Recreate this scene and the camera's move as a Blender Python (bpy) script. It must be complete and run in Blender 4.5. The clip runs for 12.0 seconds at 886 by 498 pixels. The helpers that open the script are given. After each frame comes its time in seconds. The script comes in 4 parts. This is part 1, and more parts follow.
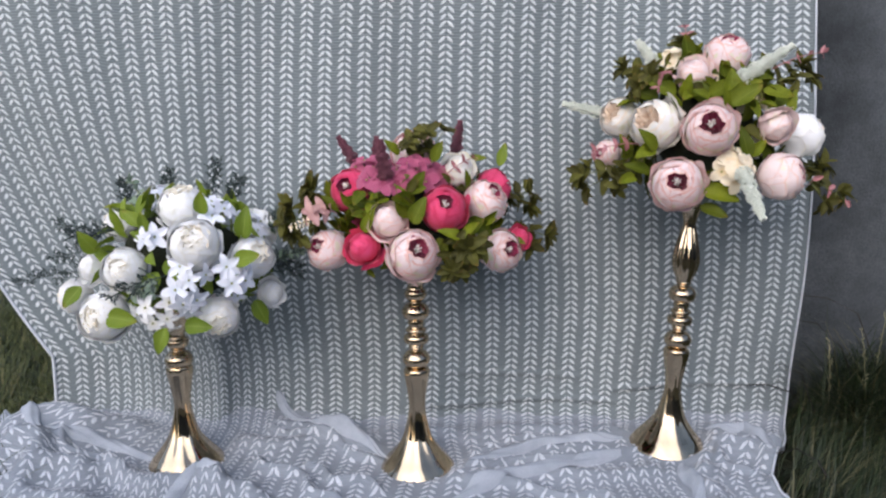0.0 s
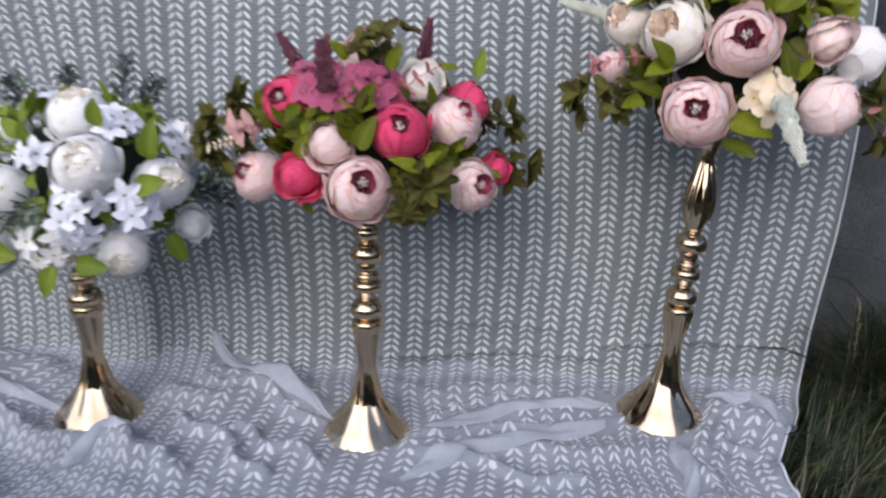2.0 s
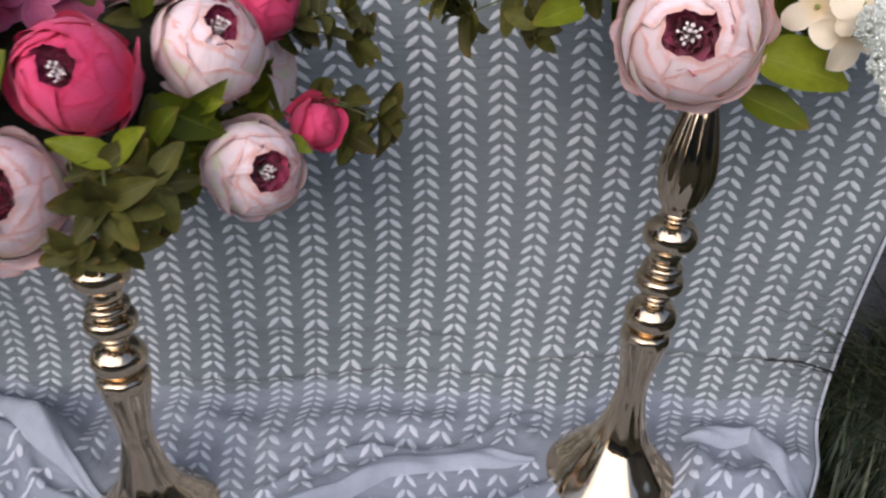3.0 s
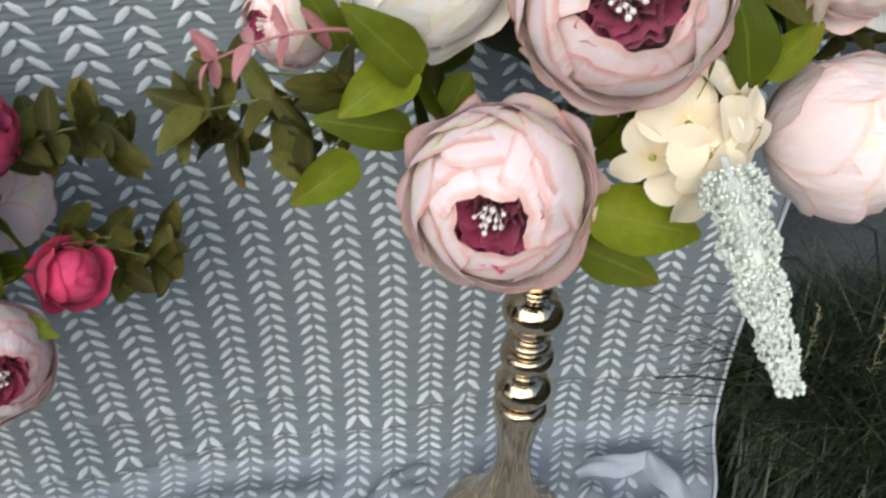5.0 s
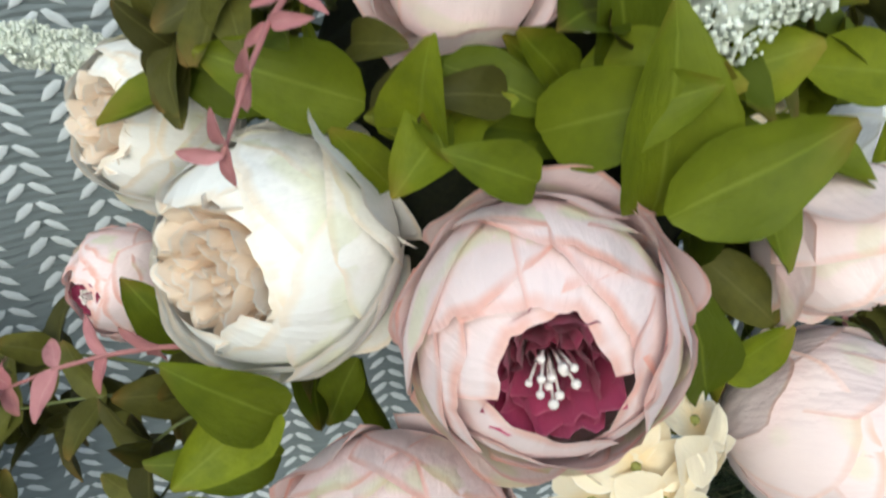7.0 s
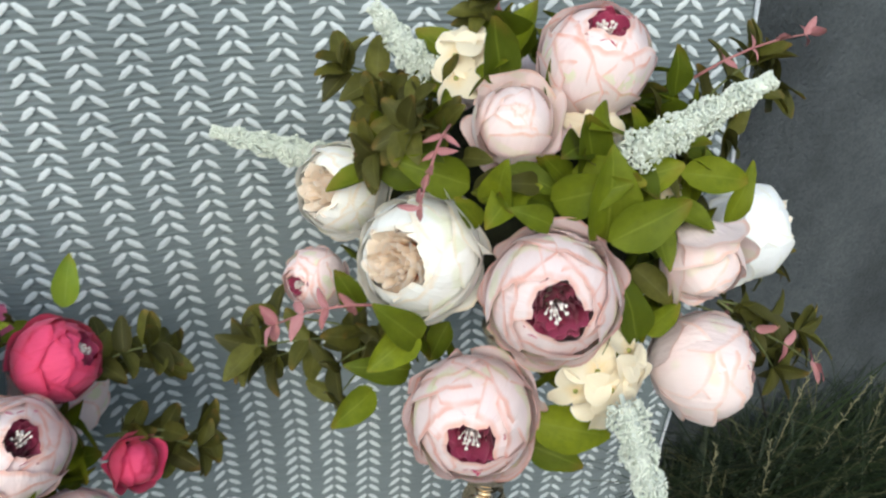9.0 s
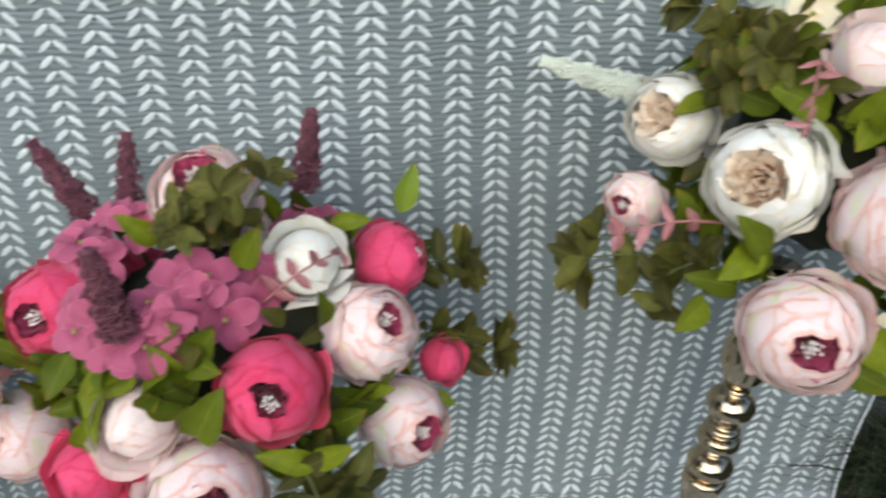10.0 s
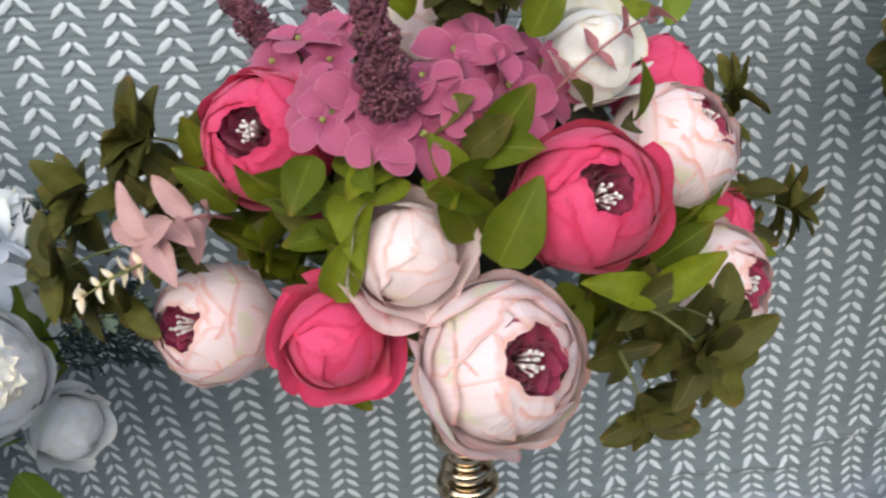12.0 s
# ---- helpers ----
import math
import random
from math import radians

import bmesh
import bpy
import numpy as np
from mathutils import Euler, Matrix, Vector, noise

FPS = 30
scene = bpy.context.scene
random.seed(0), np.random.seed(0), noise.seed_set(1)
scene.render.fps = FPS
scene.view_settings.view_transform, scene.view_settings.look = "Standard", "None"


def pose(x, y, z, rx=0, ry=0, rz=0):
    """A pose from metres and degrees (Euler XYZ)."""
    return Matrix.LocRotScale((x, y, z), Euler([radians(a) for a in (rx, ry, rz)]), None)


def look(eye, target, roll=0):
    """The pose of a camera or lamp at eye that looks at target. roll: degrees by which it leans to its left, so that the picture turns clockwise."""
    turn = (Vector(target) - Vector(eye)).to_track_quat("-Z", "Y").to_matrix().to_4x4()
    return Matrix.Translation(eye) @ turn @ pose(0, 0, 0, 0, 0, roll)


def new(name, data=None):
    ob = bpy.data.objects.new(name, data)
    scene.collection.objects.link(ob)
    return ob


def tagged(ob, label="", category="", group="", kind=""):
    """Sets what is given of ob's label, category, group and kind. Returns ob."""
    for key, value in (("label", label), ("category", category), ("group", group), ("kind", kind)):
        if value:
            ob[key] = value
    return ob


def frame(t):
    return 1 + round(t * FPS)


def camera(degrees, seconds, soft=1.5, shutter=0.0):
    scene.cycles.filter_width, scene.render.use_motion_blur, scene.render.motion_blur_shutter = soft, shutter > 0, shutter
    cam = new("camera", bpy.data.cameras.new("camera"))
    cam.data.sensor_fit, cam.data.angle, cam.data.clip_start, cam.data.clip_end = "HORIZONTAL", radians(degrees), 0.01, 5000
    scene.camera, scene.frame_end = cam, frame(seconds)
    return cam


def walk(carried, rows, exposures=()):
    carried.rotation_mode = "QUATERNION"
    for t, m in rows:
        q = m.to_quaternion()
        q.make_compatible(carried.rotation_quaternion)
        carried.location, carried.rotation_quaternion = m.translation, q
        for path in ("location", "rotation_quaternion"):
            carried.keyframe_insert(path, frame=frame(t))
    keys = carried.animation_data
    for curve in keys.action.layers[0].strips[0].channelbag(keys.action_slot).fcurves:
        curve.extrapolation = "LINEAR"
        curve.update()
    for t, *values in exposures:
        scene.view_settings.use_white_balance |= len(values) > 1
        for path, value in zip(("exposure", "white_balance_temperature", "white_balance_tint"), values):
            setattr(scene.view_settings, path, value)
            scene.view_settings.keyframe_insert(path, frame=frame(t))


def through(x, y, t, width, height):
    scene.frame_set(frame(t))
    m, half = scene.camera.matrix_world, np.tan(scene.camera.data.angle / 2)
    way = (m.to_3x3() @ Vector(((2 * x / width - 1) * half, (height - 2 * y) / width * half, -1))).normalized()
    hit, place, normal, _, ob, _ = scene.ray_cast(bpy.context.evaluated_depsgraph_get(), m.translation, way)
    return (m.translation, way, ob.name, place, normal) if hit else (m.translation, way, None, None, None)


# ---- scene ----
cam = camera(58.6, 12.0, 2.3, 0.3)
METRES, EYE, TILT, LEAN, TURN = 1.9, 0.60, -10.5, 0.0, 0.0
EXPO = 0.32
ROWS = [
    (0.0, 0.0, 0.0, 0.0, -0.0, 0.0, -0.0),
    (0.5, -0.0006, 0.0014, -0.0005, -0.06, -0.11, -0.4),
    (1.0, -0.0011, 0.0023, -0.0006, -0.0, -0.44, -0.93),
    (1.5, -0.0011, 0.0153, 0.0036, -0.01, -1.82, -1.74),
    (2.0, 0.033, 0.119, 0.0215, 0.64, -7.24, -2.21),
    (2.5, 0.0796, 0.2845, 0.0421, 0.34, -13.6, -2.25),
    (4.5, 0.1302, 0.4281, 0.1098, -5.41, -27.86, 1.39),
    (5.0, 0.146, 0.4434, 0.1167, -8.1, -27.35, 2.2),
    (5.5, 0.1528, 0.4723, 0.1109, -10.35, -27.09, 2.62),
    (6.0, 0.1632, 0.4882, 0.1183, -11.76, -26.64, 2.7),
    (6.5, 0.1672, 0.496, 0.1293, -12.83, -26.06, 2.58),
    (7.0, 0.1653, 0.4995, 0.1481, -13.89, -25.3, 2.44),
    (9.0, 0.123, 0.3902, 0.1843, -12.85, -20.56, 1.0),
    (9.5, 0.0941, 0.3724, 0.1729, -9.88, -20.43, 0.12),
    (10.0, 0.0305, 0.3755, 0.1698, -6.3, -21.53, -0.7),
    (10.5, -0.0097, 0.3861, 0.1641, -2.79, -23.78, -0.87),
    (11.0, -0.0157, 0.4082, 0.1495, -2.69, -25.56, 0.26),
    (11.5, -0.0279, 0.4292, 0.0986, -6.1, -21.4, 2.09),
    (12.0, -0.0566, 0.4271, 0.0671, -8.1, -14.25, 3.25),
]
walk(cam, [(t, pose(0, 0, EYE, TILT, LEAN, TURN) @ pose(METRES * x, METRES * y, METRES * z, 90 + pitch, roll, yaw)) for t, x, y, z, yaw, pitch, roll in ROWS],
     exposures=[(0.0, EXPO - 0.06, 5950, 14), (2.5, EXPO - 0.15, 5980, 18), (4.5, EXPO - 0.03, 6120, 17), (5.15, EXPO + 0.0, 6020, 3), (6.8, EXPO - 0.09, 6000, -2), (9.0, EXPO + 0.02, 6000, 0), (9.6, EXPO + 0.05, 6000, 0), (10.6, EXPO, 6020, 5), (12.0, EXPO, 6080, 7)])

# ---- sky and sun: bright, hazy open shade ----
world = bpy.data.worlds.new("sky")
scene.world = world
world.use_nodes = True
wn, wl = world.node_tree.nodes, world.node_tree.links
sky = wn.new("ShaderNodeTexSky")
sky.sky_type, sky.sun_disc = "NISHITA", False
sky.sun_elevation, sky.sun_rotation = radians(32), radians(199)
sky.air_density, sky.dust_density = 1.0, 3.0
wn["Background"].inputs["Strength"].default_value = 0.15
wl.new(sky.outputs["Color"], wn["Background"].inputs["Color"])
sun = new("sun", bpy.data.lights.new("sun", "SUN"))
sun.data.energy, sun.data.angle, sun.data.color = 1.75, radians(85), (1.0, 0.98, 0.95)
sun.matrix_world = look((-1.5, -3.2, 3.2), (0, 1.2, 0.3))


# ---- materials ----
def nodes_of(name):
    m = bpy.data.materials.new(name)
    m.use_nodes = True
    nt = m.node_tree
    return m, nt.nodes, nt.links, nt.nodes["Principled BSDF"]


def mix_col(n, l, fac, a, b, mode="MIX"):
    k = n.new("ShaderNodeMix")
    k.data_type, k.blend_type = "RGBA", mode
    for sock, v in ((k.inputs[0], fac), (k.inputs[6], a), (k.inputs[7], b)):
        if isinstance(v, (int, float)):
            sock.default_value = v
        elif isinstance(v, tuple):
            sock.default_value = (*v, 1)
        else:
            l.new(v, sock)
    return k.outputs[2]


def ramp(n, l, fac, *stops):
    r = n.new("ShaderNodeValToRGB")
    while len(r.color_ramp.elements) < len(stops):
        r.color_ramp.elements.new(0.5)
    for e, (p, v) in zip(r.color_ramp.elements, stops):
        e.position, e.color = p, (v, v, v, 1)
    l.new(fac, r.inputs[0])
    return r.outputs[0]


def noise_tex(n, l, scale, detail=4, rough=0.6, vec=None, stretch=None):
    t = n.new("ShaderNodeTexNoise")
    t.inputs["Scale"].default_value, t.inputs["Detail"].default_value, t.inputs["Roughness"].default_value = scale, detail, rough
    if vec is None:
        vec = n.new("ShaderNodeTexCoord").outputs["Object"]
    if stretch:
        mp = n.new("ShaderNodeMapping")
        mp.inputs["Scale"].default_value = stretch
        l.new(vec, mp.inputs["Vector"])
        vec = mp.outputs["Vector"]
    l.new(vec, t.inputs["Vector"])
    return t.outputs["Fac"]


def bumped(n, l, p, height, strength, distance):
    b = n.new("ShaderNodeBump")
    b.inputs["Strength"].default_value, b.inputs["Distance"].default_value = strength, distance
    l.new(height, b.inputs["Height"])
    l.new(b.outputs["Normal"], p.inputs["Normal"])
    return b


def plain(name, dark, light, scale, rough=0.7, bump=0.3, depth=0.002, metal=0.0, fine=None):
    """A surface that varies between two colours at two scales, with relief."""
    m, n, l, p = nodes_of(name)
    big, small = noise_tex(n, l, scale), noise_tex(n, l, fine or scale * 9, 3)
    c = mix_col(n, l, ramp(n, l, big, (0.3, 0), (0.7, 1)), dark, light)
    c = mix_col(n, l, ramp(n, l, small, (0.35, 0.0), (0.75, 0.45)), c, dark)
    l.new(c, p.inputs["Base Color"])
    p.inputs["Roughness"].default_value, p.inputs["Metallic"].default_value = rough, metal
    bumped(n, l, p, small, bump, depth)
    return m


def petal_mat(name, main, edge, base, green=0.0, through=0.12):
    """Dyed cloth petal: paler or darker rim, tinted foot, fine veins, a little light coming through."""
    m, n, l, p = nodes_of(name)
    uv = n.new("ShaderNodeTexCoord").outputs["UV"]
    sep = n.new("ShaderNodeSeparateXYZ")
    l.new(uv, sep.inputs[0])
    rnd = n.new("ShaderNodeObjectInfo").outputs["Random"]
    cloud = noise_tex(n, l, 2.2, 3, 0.5)
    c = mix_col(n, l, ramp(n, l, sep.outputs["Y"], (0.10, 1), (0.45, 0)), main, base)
    c = mix_col(n, l, ramp(n, l, noise_tex(n, l, 1.3, 2, 0.5, uv), (0.45, 0), (0.68, 0.5)), c, main)
    c = mix_col(n, l, ramp(n, l, cloud, (0.5, 0), (0.85, 0.2)), c, base)
    rim = noise_tex(n, l, 3.0, 2, 0.5, uv)
    c = mix_col(n, l, ramp(n, l, sep.outputs["Y"], (0.95, 0), (0.98, 0.9)), c, mix_col(n, l, ramp(n, l, rim, (0.3, 0.2), (0.55, 1)), main, edge))
    c = mix_col(n, l, ramp(n, l, sep.outputs["X"], (0.0, 0.75), (0.035, 0), (0.965, 0), (1.0, 0.75)), c, edge)
    if green:
        spot = noise_tex(n, l, 2.0, 1, 0.4)
        c = mix_col(n, l, ramp(n, l, spot, (0.61, 0), (0.72, green)), c, (0.76, 0.79, 0.52))
    c = mix_col(n, l, ramp(n, l, rnd, (0, 0), (1, 0.25)), c, tuple(v * 0.94 for v in main))
    l.new(c, p.inputs["Base Color"])
    p.inputs["Roughness"].default_value = 0.62
    p.inputs["Specular IOR Level"].default_value = 0.25
    p.inputs["Sheen Weight"].default_value = 0.15
    vein = noise_tex(n, l, 2.4, 4, 0.55, uv, (4, 0.9, 1))
    crease = noise_tex(n, l, 4.5, 3, 0.5, uv, (1.5, 1.0, 1))
    both = n.new("ShaderNodeMath")
    both.operation = "ADD"
    l.new(vein, both.inputs[0])
    l.new(crease, both.inputs[1])
    bumped(n, l, p, both.outputs[0], 0.13, 0.05)
    tr = n.new("ShaderNodeBsdfTranslucent")
    l.new(c, tr.inputs["Color"])
    mx = n.new("ShaderNodeMixShader")
    mx.inputs[0].default_value = through
    l.new(p.outputs[0], mx.inputs[1])
    l.new(tr.outputs[0], mx.inputs[2])
    l.new(mx.outputs[0], n["Material Output"].inputs["Surface"])
    return m


def leaf_mat(name, main, other, rib, rough=0.5):
    m, n, l, p = nodes_of(name)
    uv = n.new("ShaderNodeTexCoord").outputs["UV"]
    sep = n.new("ShaderNodeSeparateXYZ")
    l.new(uv, sep.inputs[0])
    rnd = n.new("ShaderNodeObjectInfo").outputs["Random"]
    cloud = noise_tex(n, l, 2.5, 4, 0.6)
    c = mix_col(n, l, rnd, main, other)
    c = mix_col(n, l, ramp(n, l, cloud, (0.4, 0), (0.7, 0.6)), c, other)
    c = mix_col(n, l, ramp(n, l, sep.outputs["X"], (0.46, 0), (0.5, 0.5), (0.54, 0)), c, rib)
    worn = mix_col(n, l, ramp(n, l, noise_tex(n, l, 1.8, 2, 0.5), (0.5, 0), (0.7, 0.55)), c, (0.26, 0.13, 0.03))
    c = mix_col(n, l, ramp(n, l, sep.outputs["Y"], (0.55, 0), (1.0, 1)), c, worn)
    l.new(c, p.inputs["Base Color"])
    p.inputs["Roughness"].default_value = rough
    p.inputs["Specular IOR Level"].default_value = 0.22
    bumped(n, l, p, noise_tex(n, l, 4.0, 4, 0.6, uv, (2, 1.3, 1)), 0.14, 0.05)
    tr = n.new("ShaderNodeBsdfTranslucent")
    l.new(c, tr.inputs["Color"])
    mx = n.new("ShaderNodeMixShader")
    mx.inputs[0].default_value = 0.15
    l.new(p.outputs[0], mx.inputs[1])
    l.new(tr.outputs[0], mx.inputs[2])
    l.new(mx.outputs[0], n["Material Output"].inputs["Surface"])
    return m


PINK = petal_mat("blush_petal", (0.935, 0.780, 0.770), (0.84, 0.45, 0.36), (0.95, 0.74, 0.68), 0.7, 0.16)
BLUSH = petal_mat("pale_blush_petal", (0.935, 0.785, 0.765), (0.88, 0.58, 0.48), (0.95, 0.75, 0.68), 0.4, 0.16)
IVORY = petal_mat("ivory_petal", (0.930, 0.910, 0.870), (0.92, 0.80, 0.65), (0.95, 0.86, 0.72), 0.45, 0.08)
WHITE = petal_mat("white_petal", (0.965, 0.97, 0.975), (0.90, 0.88, 0.80), (0.95, 0.93, 0.84), 0.2, 0.10)
RED = petal_mat("cerise_petal", (0.83, 0.085, 0.215), (0.72, 0.045, 0.13), (0.62, 0.028, 0.09), 0.0, 0.2)
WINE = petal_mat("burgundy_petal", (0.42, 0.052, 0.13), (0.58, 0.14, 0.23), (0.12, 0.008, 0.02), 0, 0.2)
PEACH = petal_mat("peach_petal", (1.0, 0.865, 0.715), (1.0, 0.95, 0.87), (1.0, 0.54, 0.27), 0, 0.3)
CREAMH = petal_mat("cream_heart_petal", (0.97, 0.91, 0.77), (0.98, 0.96, 0.88), (0.92, 0.79, 0.53), 0, 0.2)
MAUVE = petal_mat("mauve_petal", (0.47, 0.105, 0.20), (0.70, 0.32, 0.44), (0.27, 0.035, 0.10), 0, 0.2)
CREAM = petal_mat("cream_petal", (0.945, 0.84, 0.64), (0.95, 0.90, 0.80), (0.90, 0.70, 0.38), 0, 0.25)
LILAC = petal_mat("cool_white_petal", (0.86, 0.88, 0.95), (0.90, 0.92, 0.96), (0.70, 0.76, 0.84))
GREEN = leaf_mat("green_leaf", (0.200, 0.235, 0.009), (0.062, 0.085, 0.004), (0.22, 0.26, 0.03), 0.6)
LIME = leaf_mat("lime_leaf", (0.225, 0.30, 0.030), (0.13, 0.19, 0.018), (0.28, 0.35, 0.08))
OLIVE = leaf_mat("olive_leaf", (0.132, 0.130, 0.022), (0.046, 0.044, 0.010), (0.16, 0.155, 0.045), 0.6)
FERN = leaf_mat("grey_green_fern", (0.06, 0.085, 0.075), (0.045, 0.06, 0.06), (0.09, 0.11, 0.10), 0.7)
SAGE = leaf_mat("sage_leaf", (0.34, 0.42, 0.33), (0.22, 0.30, 0.21), (0.40, 0.46, 0.40), 0.7)
ROSE = leaf_mat("dusty_rose_leaf", (0.52, 0.25, 0.26), (0.38, 0.15, 0.16), (0.56, 0.33, 0.31))
DUSTY = leaf_mat("pale_dusty_leaf", (0.66, 0.43, 0.40), (0.52, 0.30, 0.28), (0.70, 0.50, 0.46), 0.7)
STEM = plain("stem_green", (0.10, 0.12, 0.03), (0.16, 0.17, 0.06), 60)
ROSE_STEM = plain("rose_stem", (0.34, 0.13, 0.13), (0.44, 0.20, 0.19), 60)
# near-black green: the shade between the flowers is put into this colour
GAP_DARK = plain("gap_dark_green", (0.010, 0.014, 0.004), (0.028, 0.036, 0.008), 40, 0.95, 0.8, 0.004)
STAMEN = plain("stamen_cream", (0.82, 0.72, 0.66), (0.88, 0.82, 0.78), 90)
BEAD_WHITE = plain("spike_white", (0.62, 0.66, 0.56), (0.84, 0.86, 0.78), 120, 0.8)
BEAD_PLUM = plain("spike_plum", (0.10, 0.025, 0.045), (0.24, 0.085, 0.11), 120, 0.75)
EYE_GREEN = plain("floret_eye", (0.25, 0.27, 0.05), (0.38, 0.38, 0.12), 90)


def gold_mat():
    m, n, l, p = nodes_of("champagne_gold")
    c = mix_col(n, l, noise_tex(n, l, 18, 5), (0.55, 0.425, 0.275), (0.62, 0.49, 0.33))
    l.new(c, p.inputs["Base Color"])
    p.inputs["Metallic"].default_value = 1.0
    l.new(ramp(n, l, noise_tex(n, l, 45, 5), (0.3, 0.05), (0.75, 0.15)), p.inputs["Roughness"])
    bumped(n, l, p, noise_tex(n, l, 30, 2), 0.12, 0.002)
    return m


GOLD = gold_mat()


def cloth_mat(name, dark, light):
    m, n, l, p = nodes_of(name)
    c = mix_col(n, l, noise_tex(n, l, 5, 4), dark, light)
    weave = noise_tex(n, l, 1.0, 3, 0.55, None, (45, 45, 260))
    c = mix_col(n, l, ramp(n, l, weave, (0.35, 0), (0.7, 0.3)), c, tuple(v * 0.75 for v in dark))
    l.new(c, p.inputs["Base Color"])
    p.inputs["Roughness"].default_value = 0.9
    p.inputs["Specular IOR Level"].default_value = 0.15
    p.inputs["Sheen Weight"].default_value = 0.2
    geo = n.new("ShaderNodeTexCoord").outputs["Object"]
    up = n.new("ShaderNodeSeparateXYZ")
    l.new(geo, up.inputs[0])
    crimp = n.new("ShaderNodeTexWave")
    crimp.bands_direction = "Z"
    for key, v in (("Scale", 62.0), ("Distortion", 7.0), ("Detail", 2.0), ("Detail Scale", 0.35)):
        crimp.inputs[key].default_value = v
    l.new(geo, crimp.inputs["Vector"])
    part_up = n.new("ShaderNodeMath")
    part_up.operation = "MULTIPLY"
    l.new(crimp.outputs["Fac"], part_up.inputs[0])
    l.new(ramp(n, l, up.outputs["Z"], (0.36, 0), (0.58, 1)), part_up.inputs[1])
    first = n.new("ShaderNodeBump")
    first.inputs["Strength"].default_value, first.inputs["Distance"].default_value = 0.38, 0.0022
    l.new(part_up.outputs[0], first.inputs["Height"])
    last = bumped(n, l, p, weave, 0.5, 0.003)
    l.new(first.outputs["Normal"], last.inputs["Normal"])
    return m


CLOTH = cloth_mat("grey_net", (0.160, 0.190, 0.199), (0.22, 0.252, 0.262))
# ground part: one layer, in a lighter copy of the net colour
GROUND_NET = cloth_mat("ground_net", (0.18, 0.205, 0.235), (0.34, 0.375, 0.42))
SHEER = plain("turned_sheer_net", (0.30, 0.335, 0.38), (0.44, 0.475, 0.53), 25, 0.9, 0.5, 0.001, 0, 500)
# stitches of the ground part, and the hems: slightly greyer
GREYER_STITCH = plain("greyer_embroidery", (0.50, 0.53, 0.575), (0.63, 0.66, 0.71), 30, 0.9, 0.4, 0.0008, 0, 900)
STITCH = plain("white_embroidery", (0.53, 0.57, 0.59), (0.67, 0.71, 0.73), 30, 0.85, 0.5, 0.0008, 0, 900)
PLASTER = plain("dark_render", (0.014, 0.018, 0.021), (0.135, 0.150, 0.162), 4, 0.9, 1.0, 0.004, 0, 260)
SOIL = plain("dark_turf", (0.014, 0.018, 0.008), (0.035, 0.04, 0.016), 7, 0.95, 0.8, 0.02)
TWIG = plain("dark_twig", (0.012, 0.011, 0.010), (0.035, 0.03, 0.025), 80)
STRAW = plain("dry_grass", (0.20, 0.19, 0.10), (0.34, 0.31, 0.18), 40)


def grass_mat(name, low, high, dry):
    m, n, l, p = nodes_of(name)
    isl = n.new("ShaderNodeNewGeometry").outputs["Random Per Island"]
    c = mix_col(n, l, ramp(n, l, isl, (0, 0), (1, 1)), low, high)
    c = mix_col(n, l, ramp(n, l, isl, (0.82, 0), (0.86, 0.7)), c, dry)
    c = mix_col(n, l, ramp(n, l, noise_tex(n, l, 3, 4), (0.3, 0), (0.7, 0.6)), c, low)
    l.new(c, p.inputs["Base Color"])
    p.inputs["Roughness"].default_value = 0.6
    return m


# blades right of the cloth: their shadow is put into a darker colour
SHADOWED_GRASS = grass_mat("shadowed_grass_blades", (0.007, 0.015, 0.005), (0.036, 0.058, 0.012), (0.20, 0.18, 0.09))
# left lawn: a yellower green of its own, made lighter as if sunlit
SUNLIT_LAWN = grass_mat("sunlit_lawn_blades", (0.032, 0.045, 0.008), (0.120, 0.138, 0.026), (0.28, 0.24, 0.10))


# ---- building helpers ----
def mesh_from(name, verts, faces, mat, uvs=None, smooth=True):
    me = bpy.data.meshes.new(name)
    me.from_pydata([tuple(map(float, v)) for v in verts], [], [tuple(map(int, f)) for f in faces])
    if uvs is not None:
        lay = me.uv_layers.new(name="UVMap")
        idx = np.zeros(len(me.loops), int)
        me.loops.foreach_get("vertex_index", idx)
        lay.data.foreach_set("uv", np.asarray(uvs, float)[idx].ravel())
    me.materials.append(mat)
    if smooth:
        me.polygons.foreach_set("use_smooth", [True] * len(me.polygons))
    me.update()
    return me


def thing(name, place, label, category, group="", kind=""):
    ob = new(name)
    ob.location = place
    ob.empty_display_size = 0.02
    return tagged(ob, label, category, group, kind)


def child(name, me, parent, m, label=""):
    """One mesh object under a thing or a part, at the pose m in its parent's space."""
    ob = new(name, me)
    ob.parent = parent
    ob.matrix_basis = m
    return tagged(ob, label) if label else ob


def part(name, bm, mat, parent, label="", m=None, smooth=True):
    me = bpy.data.meshes.new(name)
    bm.to_mesh(me)
    bm.free()
    me.materials.append(mat)
    if smooth:
        me.polygons.foreach_set("use_smooth", [True] * len(me.polygons))
    return child(name, me, parent, m or Matrix(), label)


def grid_faces(nu, nv):
    return [(j * nu + i, j * nu + i + 1, (j + 1) * nu + i + 1, (j + 1) * nu + i) for j in range(nv - 1) for i in range(nu - 1)]


def aim(place, way, spin=0.0, scale=1.0):
    """Pose with its z along way."""
    q = Vector((0, 0, 1)).rotation_difference(Vector(way).normalized())
    return Matrix.Translation(place) @ q.to_matrix().to_4x4() @ pose(0, 0, 0, 0, 0, spin) @ Matrix.Diagonal((scale, scale, scale, 1))


